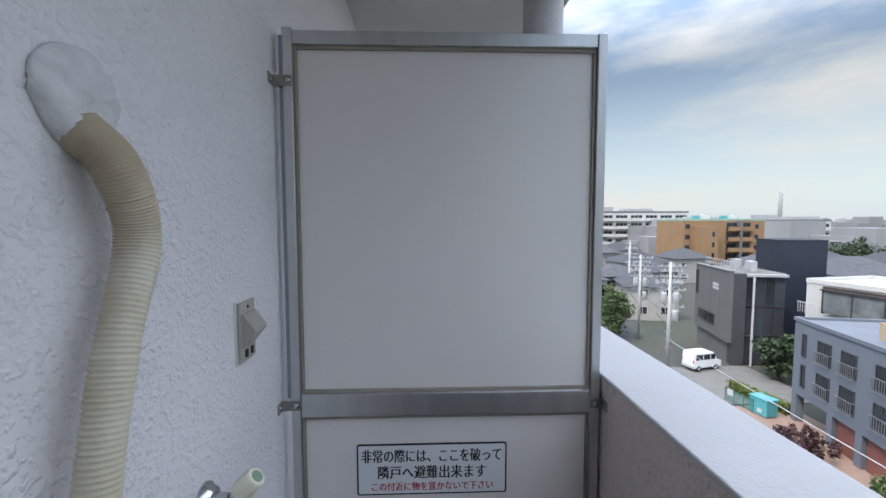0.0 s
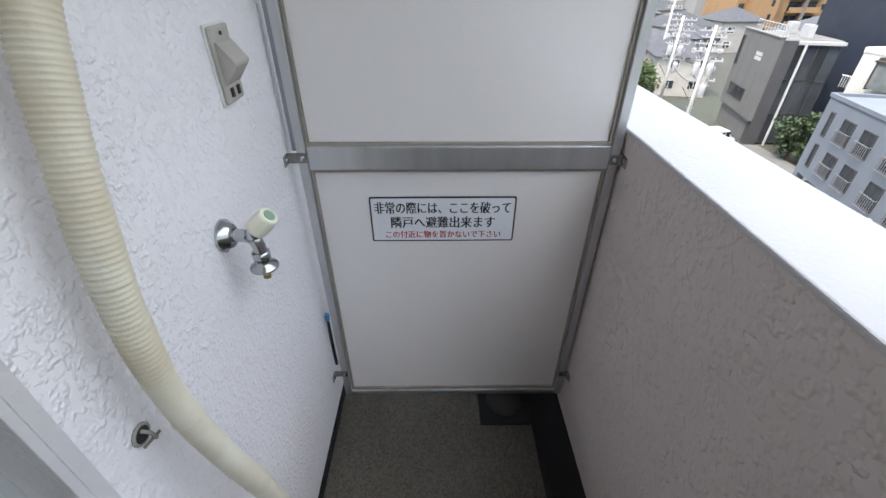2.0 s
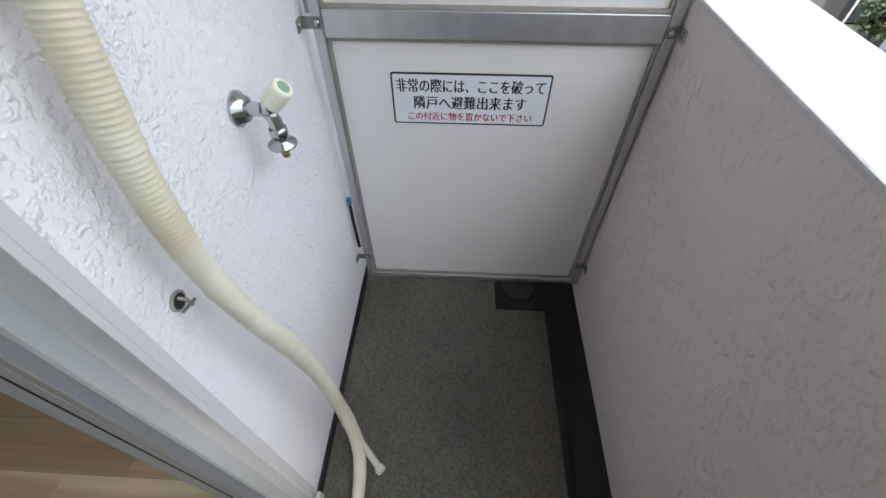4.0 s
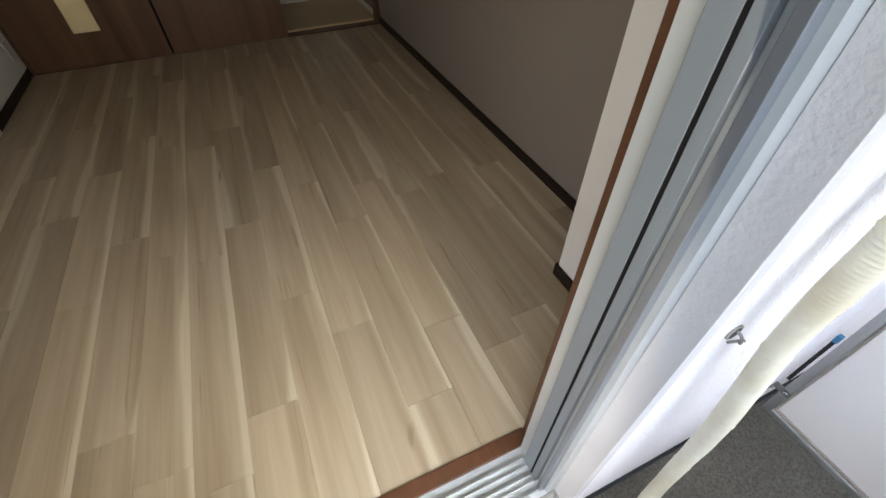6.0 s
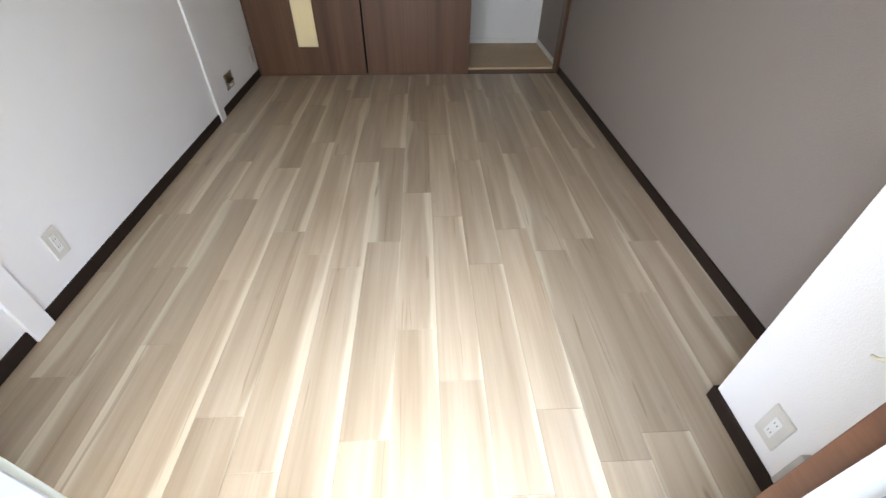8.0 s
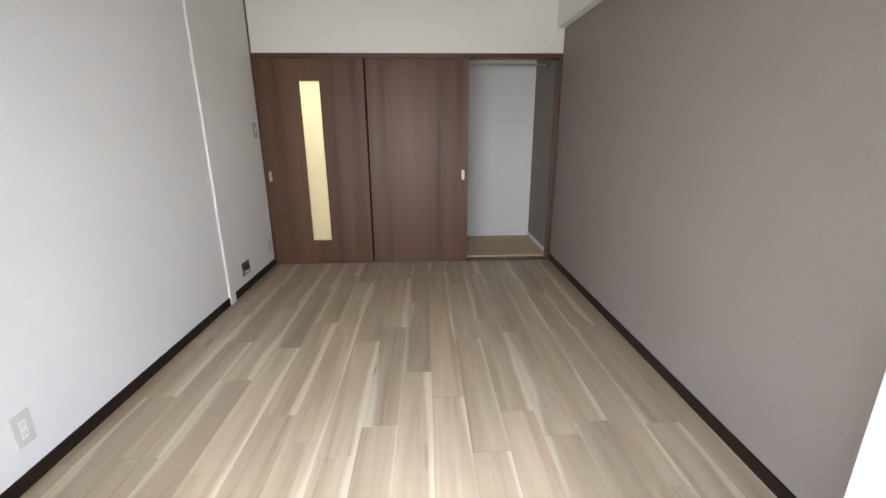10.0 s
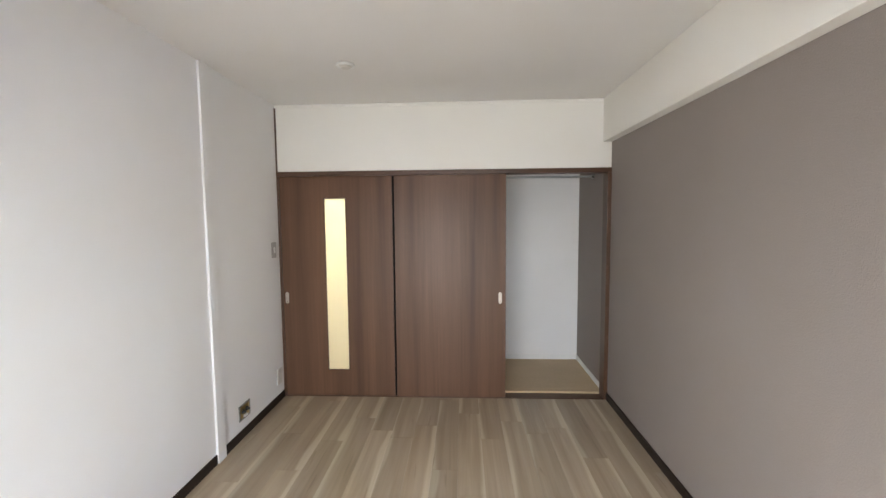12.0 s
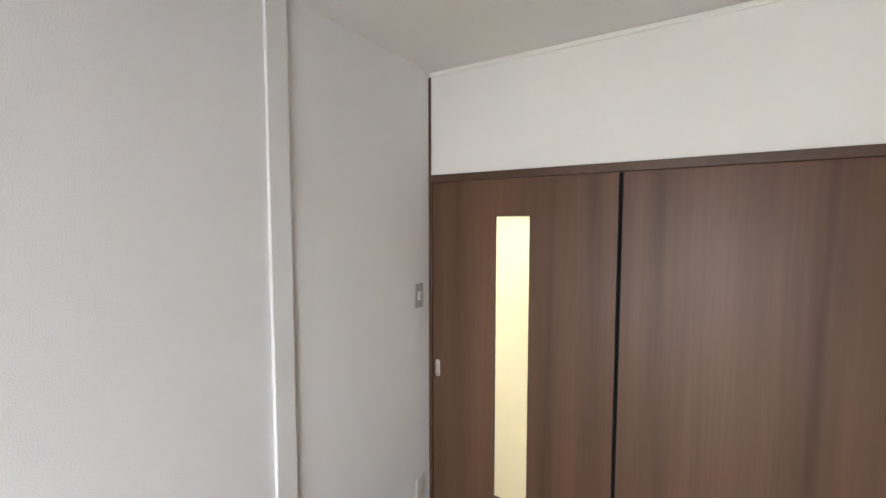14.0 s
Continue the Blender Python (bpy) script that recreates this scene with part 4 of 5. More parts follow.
ORANGE_TILE = material("orange_brick_tile", (0.30, 0.18, 0.095), 0.7, spread=0.08, scale=0.3, grain=0.2, grain_scale=3)
GREEN_ROOF = material("green_copper_roof", (0.28, 0.42, 0.35), 0.6, spread=0.1, scale=0.5)
ROOF_DARK = material("dark_roof_tile", (0.055, 0.057, 0.065), 0.7, spread=0.15, scale=1.5, vary=0.3)
HOUSE_WALL = material("house_render", (0.32, 0.305, 0.285), 0.8, spread=0.08, scale=0.8, vary=0.3)
TOWN_WALL = material("far_town_walls", (0.33, 0.335, 0.34), 0.8, spread=0.25, scale=0.02)
TOWN_GLASS = material("dark_window_glass", (0.035, 0.042, 0.05), 0.12, spread=0.2, scale=0.6, vary=0.4)
PALE_GLASS = material("curtained_window_glass", (0.20, 0.22, 0.23), 0.15, spread=0.25, scale=1.2, vary=0.3)
FRAME_WHITE = material("white_window_frame", (0.48, 0.49, 0.50), 0.5, spread=0.04)
RAIL_WHITE = material("white_railing", (0.58, 0.59, 0.60), 0.5, 0.2, spread=0.05)
RAIL_GREY = material("grey_railing", (0.22, 0.23, 0.25), 0.5, 0.3, spread=0.05)
LEAF = material("leaves", (0.060, 0.105, 0.030), 0.6, spread=0.25, scale=0.9, tint=(0.032, 0.068, 0.018))
LEAF_DARK = material("dark_leaves", (0.032, 0.062, 0.024), 0.6, spread=0.25, scale=0.7)
LEAF_RED = material("purple_leaves", (0.060, 0.022, 0.024), 0.6, spread=0.25, scale=2)
LEAF_LIME = material("hedge_leaves", (0.115, 0.165, 0.028), 0.6, spread=0.2, scale=2)
BARK = material("bark", (0.10, 0.075, 0.055), 0.9, spread=0.2, scale=4)
POLE_GREY = material("concrete_pole", (0.46, 0.46, 0.45), 0.7, spread=0.08, scale=2)
EQUIP = material("pale_grey_equipment", (0.42, 0.43, 0.44), 0.5, 0.2, spread=0.08, scale=2)
CABLE = material("black_cable", (0.02, 0.02, 0.022), 0.6)
CABLE_PALE = material("grey_cable", (0.42, 0.43, 0.44), 0.5)
VAN_WHITE = material("white_car_paint", (0.72, 0.73, 0.73), 0.25, spread=0.02)
TYRE = material("tyre_rubber", (0.02, 0.02, 0.02), 0.8)
RED_LAMP = material("red_lamp", (0.35, 0.02, 0.02), 0.3)
TEAL = material("teal_container", (0.07, 0.33, 0.36), 0.5, spread=0.06, scale=1.5)
TEAL_DARK = material("teal_net", (0.03, 0.20, 0.17), 0.7, spread=0.2, scale=4)
BROWN_ROOF = material("dark_bronze_canopy", (0.055, 0.045, 0.042), 0.4, spread=0.1, scale=2)
TAN_WALL = material("tan_parapet", (0.42, 0.32, 0.20), 0.75, spread=0.06, scale=1)
RED_WALL = material("red_brown_gate", (0.20, 0.075, 0.06), 0.7, spread=0.08, scale=1)

structure("ground", boxes((-2500, -2500, G - 1, 2500, 2500, G)), TOWN_GROUND, "ground of the town down below", "ground")
structure("road", boxes((-60, -28.0, G + 0.004, 50, -21.5, G + 0.05)), ASPHALT, "grey asphalt street", "road")
far_road = structure("road", boxes((0, -3.2, 0.004, 95, 2.0, 0.046)), ASPHALT, "grey asphalt street running on into the town", "road")
far_road.matrix_world = pose(49, -25.5, G + 0.004, 0, 0, -27)
structure("pavement", boxes((10, -32.5, G + 0.004, 32.6, -27.9, G + 0.12), bevel=0.02), PINK, "pink paved forecourt", "pavement")
structure("pavement", boxes((33.0, -36.0, G + 0.004, 41.5, -28.1, G + 0.09), bevel=0.02), CONC, "pale concrete parking apron", "pavement")


def quads(name, mat, parent, places, size, seed, flat=0.5):
    """Leaves: small tilted folded quads at the given places."""
    rnd = random.Random(seed)
    verts, faces = [], []
    for p in places:
        s = size * rnd.uniform(0.6, 1.3)
        u = Vector((rnd.uniform(-1, 1), rnd.uniform(-1, 1), rnd.uniform(-flat, flat))).normalized()
        w = u.cross(Vector((rnd.uniform(-1, 1), rnd.uniform(-1, 1), rnd.uniform(0.2, 1)))).normalized()
        i = len(verts)
        verts += [tuple(p - u * s), tuple(p + w * s * 0.6 + Vector((0, 0, s * 0.2))), tuple(p + u * s), tuple(p - w * s * 0.6)]
        faces.append((i, i + 1, i + 2, i + 3))
    me = bpy.data.meshes.new(name)
    me.from_pydata(verts, [], faces)
    me.materials.append(mat)
    ob = new(name, me)
    ob.parent = parent
    BASE[ob] = Vector((0, 0, 0))
    return ob


def clumps(rnd, centre, radius, count, inner=60):
    """Places of leaves in a lumpy crown: balls of leaves strewn through an uneven ellipsoid."""
    out = []
    for _ in range(count):
        d = Vector((rnd.gauss(0, 1), rnd.gauss(0, 1), rnd.gauss(0, 1))).normalized() * rnd.uniform(0.45, 1.0)
        c = centre + Vector((d.x * radius[0], d.y * radius[1], d.z * radius[2]))
        r = min(radius) * rnd.uniform(0.22, 0.4)
        for _ in range(inner):
            e = Vector((rnd.gauss(0, 1), rnd.gauss(0, 1), rnd.gauss(0, 0.8)))
            out.append(c + e.normalized() * r * rnd.uniform(0.5, 1.05))
    return out


def tree(x, y, height, width, label, mat, seed, z=G, leaf=0.16, low=0.2, name="tree"):
    rnd = random.Random(seed)
    t = thing(name, (x, y, z), label, "tree" if name == "tree" else "shrub")
    BASE[t] = Vector((0, 0, 0))
    tr = bmesh.new()
    top = height * 0.75
    tube(tr, spline([(0, 0, -0.05), (0.05, 0.03, top * 0.4), (-0.08, 0.05, top)], 6), height * 0.028, 9, lambda i: 1.2 - i * 0.06)
    for k in range(6):
        a, z0 = k * 1.05 + rnd.random(), height * rnd.uniform(low + 0.1, 0.6)
        tube(tr, spline([(0, 0, z0), (width * 0.2 * math.cos(a), width * 0.2 * math.sin(a), z0 + height * 0.10), (width * 0.36 * math.cos(a), width * 0.36 * math.sin(a), z0 + height * 0.18)], 4), height * 0.010, 6)
    part("trunk", tr, BARK, t)
    c = Vector((0, 0, height * (1 + low) / 2))
    quads("crown", mat, t, clumps(rnd, c, (width / 2, width / 2, height * (1 - low) / 2), 46, 64), leaf, seed)
    return t


def building(name, label, origin, angle, length, depth, height, wall, z=G, roof=None, parapet=0.5, category="building"):
    """A block whose front runs along its own x; other parts are added in its own coordinates."""
    t = thing(name, (*origin, z), label, category)
    t.rotation_euler = (0, 0, radians(angle))
    BASE[t] = Vector((0, 0, 0))
    part("wall", boxes((0, 0, -0.5, length, depth, height)), wall, t)
    rf = bmesh.new()
    box(rf, 0.2, 0.2, height, length - 0.2, depth - 0.2, height + 0.08)
    if parapet:
        for b in ((-0.05, -0.05, height, length + 0.05, 0.18, height + parapet), (-0.05, depth - 0.18, height, length + 0.05, depth + 0.05, height + parapet),
                  (-0.05, 0.18, height, 0.18, depth - 0.18, height + parapet), (length - 0.18, 0.18, height, length + 0.05, depth - 0.18, height + parapet)):
            box(rf, *b)
    part("roof", rf, roof or wall, t)
    return t


def opening(t, face, u0, z0, u1, z1, length=0.0, depth=0.0, frame_mat=None, glass=None, mullions=1, rail=False, border=0.06):
    """A window: frame, panes set back between its bars, and a railing where it has one."""
    def put(a0, d0, c0, a1, d1, c1):
        if face == "front":
            return (a0, -d1, c0, a1, -d0, c1)
        if face == "right":
            return (length + d0, a0, c0, length + d1, a1, c1)
        return (-d1, a0, c0, -d0, a1, c1)
    fm = frame_mat or FRAME_WHITE
    b = border
    bars = [put(u0, 0.001, z0, u0 + b, 0.07, z1), put(u1 - b, 0.001, z0, u1, 0.07, z1), put(u0 + b, 0.001, z0, u1 - b, 0.07, z0 + b), put(u0 + b, 0.001, z1 - b, u1 - b, 0.07, z1)]
    for k in range(1, mullions + 1):
        m = u0 + (u1 - u0) * k / (mullions + 1)
        bars.append(put(m - b * 0.35, 0.001, z0 + b, m + b * 0.35, 0.06, z1 - b))
    w = part("window", boxes(*bars), fm, t)
    part("pane", boxes(put(u0 + b, 0.001, z0 + b, u1 - b, 0.02, z1 - b)), glass or TOWN_GLASS, w)
    if rail:
        n = max(4, int((u1 - u0) / 0.16))
        part("railing", boxes(put(u0 - 0.05, 0.20, z0 + 0.75, u1 + 0.05, 0.24, z0 + 0.80), put(u0 - 0.05, 0.20, z0 - 0.05, u1 + 0.05, 0.24, z0),
                              *[put(u0 + (u1 - u0) * k / n - 0.012, 0.205, z0, u0 + (u1 - u0) * k / n + 0.012, 0.235, z0 + 0.75) for k in range(n + 1)],
                              put(u0 - 0.05, 0.0, z0 + 0.75, u0 - 0.01, 0.2, z0 + 0.80), put(u1 + 0.01, 0.0, z0 + 0.75, u1 + 0.05, 0.2, z0 + 0.80)), RAIL_GREY, w)


# blue-grey apartment house over an open ground floor
blue = thing("apartment_house", (30.5, -30.9, G), "blue-grey rendered apartment house over open parking", "building")
blue.rotation_euler = (0, 0, radians(166.9))
BASE[blue] = Vector((0, 0, 0))
part("wall", boxes((0, 0, 2.2, 16, 9, 7.5)), BLUEGREY, blue)
part("roof", boxes((-0.08, -0.08, 7.5, 16.08, 0.14, 7.75), (-0.08, 0.14, 7.5, 0.14, 9.08, 7.75), (0.14, 0.14, 7.5, 16, 9, 7.56)), BLUEGREY, blue)
part("back_wall", boxes((0, 5.5, -0.3, 16, 5.8, 2.2)), CONC, blue)
for x in (0.0, 3.6, 6.0, 9.2, 12.6, 15.5):
    part("pillar", boxes((x, 0.01, -0.3, x + 0.5, 0.55, 2.199)), BLUEGREY, blue)
part("gate_wall", boxes((4.2, 0.25, -0.3, 5.9, 0.4, 2.19)), RED_WALL, blue, "red-brown gate wall")
part("gate_wall", boxes((6.6, 0.25, -0.3, 9.1, 0.4, 2.19)), RED_WALL, blue, "red-brown gate wall")
for z in (3.0, 5.2):
    opening(blue, "front", 0.9, z - 0.1, 1.35, z + 1.55, glass=TOWN_GLASS, frame_mat=DARK_CLAD, mullions=0)
    for x in (2.5, 4.6, 7.2, 9.6, 12.2):
        opening(blue, "front", x, z, x + 1.25, z + 1.5, glass=TOWN_GLASS, rail=True, border=0.045, frame_mat=DARK_CLAD)
part("roof_terrace", boxes((5.0, 1.6, 7.57, 14, 1.8, 8.6)), TAN_WALL, blue, "tan roof terrace wall")

# white house with a dark glazed bay, behind it
bay = building("house", "white rendered house with a dark glazed roof bay", (38.5, -39.2), 190, 13, 8, 9.0, WHITE_RENDER, parapet=0.4)
part("bay_frame", boxes((2.0, -1.0, 6.6, 2.1, 0, 8.6), (4.2, -1.0, 6.6, 4.3, 0, 8.6), (6.4, -1.0, 6.6, 6.5, 0, 8.6), (8.6, -1.0, 6.6, 8.7, 0, 8.6), (1.9, -1.1, 8.6, 8.8, 0, 8.75), (1.9, -0.8, 8.75, 8.8, 0, 8.95)), BROWN_ROOF, bay, "dark bronze bay frame")
for x in (2.1, 4.3, 6.5):
    part("bay_pane", boxes((x, -0.95, 6.7, x + 2.1, -0.9, 8.6)), PALE_GLASS, bay)
part("balustrade", boxes(*[(0.2 + 0.2 * k, -1.2, 6.4, 0.23 + 0.2 * k, -1.17, 7.3) for k in range(9)], (0.1, -1.22, 7.3, 2.0, -1.15, 7.36)), RAIL_WHITE, bay)

# grey shop building with its glazed corner and navy tower
shop = thing("shop_building", (50.0, -36.3, G), "grey panelled shop building with a tall glazed corner", "building")
shop.rotation_euler = (0, 0, radians(167.3))
BASE[shop] = Vector((0, 0, 0))
part("wall", boxes((0, 0, 2.3, 8.2, 0.35, 9.6), (0, 0.35, 0, 7.4, 5.4, 9.3)), GREY_CLAD, shop)
for k in range(1, 4):
    part("panel_joint", boxes((8.2 * k / 4 - 0.012, -0.004, 2.3, 8.2 * k / 4 + 0.012, -0.0005, 9.6)), DARK_CLAD, shop)
part("side_wall", boxes((7.4, 0.36, 0, 8.15, 1.55, 9.4)), DARK_CLAD, shop, "dark grey return wall")
opening(shop, "front", 0.2, 6.2, 0.9, 9.0, mullions=0, frame_mat=DARK_CLAD)
opening(shop, "front", 1.2, 3.4, 5.2, 4.6, mullions=2, frame_mat=DARK_CLAD)
for k, (w, z) in enumerate(((1.3, 7.75), (1.5, 7.35))):
    for j in range(4):
        part("sign_bar", boxes((4.6 + j * 0.36, -0.06, z, 4.6 + j * 0.36 + 0.22, -0.01, z + 0.30)), FRAME_WHITE, shop, "pale sign bars")
for k in range(4):
    for z0, z1 in ((0.2, 3.0), (3.1, 6.0), (6.1, 9.0)):
        opening(shop, "right", 1.65 + k * 0.88, z0, 1.65 + k * 0.88 + 0.86, z1, length=7.75, mullions=0, frame_mat=DARK_CLAD, border=0.035)
part("canopy_roof", boxes((7.0, 1.5, 9.1, 8.1, 5.3, 9.35)), EQUIP, shop)
part("corner_column", boxes((8.05, 2.15, -0.1, 8.2, 2.3, 9.1)), RAIL_WHITE, shop, "white slender column")
part("roof", boxes((-0.1, -0.1, 9.6, 8.3, 0.4, 9.68), (0, 0.4, 9.3, 7.4, 5.4, 9.4)), CONC, shop)
for k in range(12):
    part("rail_post", boxes((0.3 + 0.62 * k, 0.9, 9.4, 0.34 + 0.62 * k, 0.94, 10.4)), EQUIP, shop)
part("roof_rail", boxes((0.2, 0.88, 10.4, 7.3, 0.96, 10.46), (0.2, 0.9, 9.9, 7.3, 0.94, 9.94)), EQUIP, shop)
for k, (x, y, s) in enumerate(((1.5, 3.0, 1.1), (3.2, 3.6, 0.9), (5.0, 2.8, 1.2))):
    part("roof_unit", boxes((x, y, 9.4, x + s, y + 0.6, 9.4 + s * 0.9), bevel=0.03), EQUIP, shop)
tower = building("stair_tower", "tall navy metal-clad stair tower", (43.8, -40.8), -102.7, 4.6, 4.0, 12.6, NAVY, parapet=0.1)

# orange apartment block
orange = building("apartment_block", "orange-brown tiled apartment block with a green roof edge", (110, -72.2), -90, 22.3, 13, 14.6, ORANGE_TILE, roof=GREEN_ROOF, parapet=0.5)
for s in range(5):
    z = 0.8 + s * 2.8
    opening(orange, "front", 0.5, z + 0.4, 1.8, z + 1.7, glass=TOWN_GLASS, border=0.1, frame_mat=DARK_CLAD)
    for x in (11.8, 15.6):
        part("balcony", boxes((x - 0.2, -1.2, z - 0.1, x + 3.2, -0.001, z), (x - 0.2, -1.2, z, x + 3.2, -1.05, z + 1.0)), ORANGE_TILE, orange, "tiled balcony")
        opening(orange, "front", x, z + 0.1, x + 2.8, z + 2.1, glass=TOWN_GLASS, border=0.12, frame_mat=DARK_CLAD)
    opening(orange, "front", 19.6, z + 0.4, 20.6, z + 1.6, glass=TOWN_GLASS, border=0.1, frame_mat=DARK_CLAD)
part("bay_front", boxes((2.3, -2.0, 0, 8.3, -0.001, 13.0)), ORANGE_TILE, orange)
for s in range(4):
    part("bay_window", boxes((6.6, -2.03, 2.0 + s * 2.8, 7.3, -2.001, 3.3 + s * 2.8)), TOWN_GLASS, orange)
part("pier", boxes((14.75, -1.35, 0, 15.35, -0.001, 14.6)), CONC, orange, "pale pier between balconies")
for k in range(6):
    part("roof_unit", boxes((3 + k * 2.6, 4, 14.7, 4.6 + k * 2.6, 5.4, 15.7 + (k % 3) * 0.3)), (EQUIP, TEAL, WHITE_RENDER)[k % 3], orange)

# white apartment blocks further off
for (ox, oy, ln, ht, storeys, lab) in ((150, -66.0, 33.0, 17.4, 6, "long white apartment block with rows of balconies"), (133, -114.0, 22.0, 14.3, 4, "white apartment block with a dark flat roof"), (190, -170, 60, 12.8, 4, "long grey office block")):
    wb = building("apartment_block", lab, (ox, oy), -90, ln, 14, ht, WHITE_RENDER, roof=CONC, parapet=0.6)
    for s in range(storeys):
        z = ht - (s + 1) * 2.85
        bays = int(ln / 5.5)
        for k in range(bays):
            x = 0.6 + k * 5.5
            opening(wb, "front", x, z + 0.2, x + 4.4, z + 2.1, glass=TOWN_GLASS, border=0.12, mullions=2)
            part("balcony", boxes((x - 0.3, -1.3, z - 0.1, x + 4.7, -0.001, z + 0.05), (x - 0.3, -1.3, z + 0.05, x + 4.7, -1.15, z + 1.0)), WHITE_RENDER, wb)
    part("roof_house", boxes((2, 4, ht, 7, 9, ht + 2.2), (12, 4, ht, 22, 10, ht + 1.6)), (EQUIP), wb)


def dwelling(x, y, angle, w, d, h, seed):
    """A small house with a hipped roof, eaves and windows."""
    rnd = random.Random(seed)
    t = thing("house", (x, y, G), rnd.choice(("small rendered house with a dark hipped roof",)), "house", "houses along the street")
    t.rotation_euler = (0, 0, radians(angle))
    BASE[t] = Vector((0, 0, 0))
    part("wall", boxes((0, 0, -0.3, w, d, h)), HOUSE_WALL, t)
    bm = bmesh.new()
    e, r = 0.5, min(w, d) * 0.28
    lo = [bm.verts.new(p) for p in ((-e, -e, h), (w + e, -e, h), (w + e, d + e, h), (-e, d + e, h))]
    a, b = (bm.verts.new((d / 2, d / 2, h + r)), bm.verts.new((w - d / 2, d / 2, h + r))) if w > d else (bm.verts.new((w / 2, w / 2, h + r)), bm.verts.new((w / 2, d - w / 2, h + r)))
    bm.faces.new(lo[::-1])
    if w > d:
        for f in ((lo[0], lo[1], b, a), (lo[1], lo[2], b), (lo[2], lo[3], a, b), (lo[3], lo[0], a)):
            bm.faces.new(f)
    else:
        for f in ((lo[0], lo[1], a), (lo[1], lo[2], b, a), (lo[2], lo[3], b), (lo[3], lo[0], a, b)):
            bm.faces.new(f)
    part("roof", bm, ROOF_DARK, t)
    for s in range(2):
        for u in (0.15, 0.6):
            opening(t, "front", w * u, 0.9 + s * 2.7, w * u + 1.6, 2.1 + s * 2.7, border=0.08)
            opening(t, "left", d * u, 0.9 + s * 2.7, d * u + 1.4, 2.1 + s * 2.7, border=0.08)


for i, (x, y, a, w, d, h) in enumerate(((88, -46.5, -80, 10.5, 8, 5.6), (76, -45.0, -70, 7, 7, 5.2), (60, -40.5, -12, 9, 7, 5.0), (70, -33, -100, 7, 6, 5.4), (66, -24, -95, 8, 7, 5.5), (96, -62, -85, 9, 8, 5.8),
                                        (62, -52, -85, 10, 8, 5.8), (74, -62, -90, 11, 8, 6.0), (62, -66, -95, 12, 9, 6.4), (84, -30, -90, 9, 8, 5.6), (98, -36, -90, 9, 8, 6.0), (48, -58, -85, 12, 9, 6.2),
                                        (112, -46, -90, 10, 8, 6.0), (120, -56, -90, 10, 8, 6.0), (86, -82, -90, 12, 9, 6.4), (70, -84, -90, 13, 9, 6.6), (100, -104, -90, 14, 10, 6.2))):
    dwelling(x, y, a, w, d, h, i)

# far town: too many to count, down to the skyline
rnd = random.Random(5)
bm = bmesh.new()
for k in range(900):
    far = 165 + 1700 * rnd.random() ** 1.7
    a = radians(rnd.uniform(-8, 78))
    x, y = far * math.cos(a), -far * math.sin(a)
    w, d = rnd.uniform(6, 22), rnd.uniform(6, 18)
    h = rnd.choice((6, 7, 8, 9, 10, 12, 13)) * rnd.uniform(0.85, 1.1) + far * 0.0022
    box(bm, x, y, G, x + d, y + w, G + h)
    if rnd.random() < 0.5:
        box(bm, x + 1, y + 1, G + h, x + d * 0.5, y + w * 0.5, G + h + 2.2)
solid("far_town", bm, TOWN_WALL, "distant low town stretching to the skyline", "buildings", kind="stuff")
chim = thing("chimney", (500, -438.3, G), "tall white incinerator chimney far away", "chimney")
part("shaft", lathe(bmesh.new(), [(2.6, 0), (1.9, 48.5), (1.9, 49)], (500, -438.3, G), segs=20), WHITE_RENDER, chim)

# trees and shrubs
tree(51.5, -27.2, 7.2, 3.6, "dense green street tree beside the road", LEAF, 1, low=0.08)
tree(54.5, -28.0, 6.0, 3.2, "dense green street tree beside the road", LEAF, 2, low=0.1)
tree(37.6, -36.2, 4.6, 3.4, "dark green tree before the glazed corner", LEAF_DARK, 3, low=0.1)
tree(26.2, -28.0, 1.5, 3.4, "purple-leaved shrub in a bed", LEAF_RED, 4, leaf=0.09, low=0.0, name="shrub")
tree(20.6, -27.6, 2.0, 2.0, "green shrub by the pavement", LEAF, 6, leaf=0.09, low=0.0, name="shrub")
for i, (x, y, hgt, wd) in enumerate(((92, -98, 9, 9), (98, -106, 10, 10), (90, -110, 9, 9), (104, -118, 10, 11), (64, -30, 5, 4), (80, -38, 5, 4))):
    tree(x, y, hgt, wd, "dark green tree among the houses", LEAF_DARK, 20 + i, leaf=0.3)
hedge = thing("hedge", (33.4, -30.8, G), "clipped yellow-green hedge beside the forecourt", "hedge")
BASE[hedge] = Vector((0, 0, 0))
hedge.rotation_euler = (0, 0, radians(10))
rnd = random.Random(8)
quads("leaves", LEAF_LIME, hedge, [Vector((rnd.uniform(-2.6, 2.6), rnd.uniform(-0.45, 0.45), rnd.uniform(0.1, 1.0))) for _ in range(4200)], 0.075, 8)
part("stems", boxes(*[(-2.5 + k * 0.5, -0.03, -0.1, -2.44 + k * 0.5, 0.03, 0.85) for k in range(11)]), BARK, hedge)

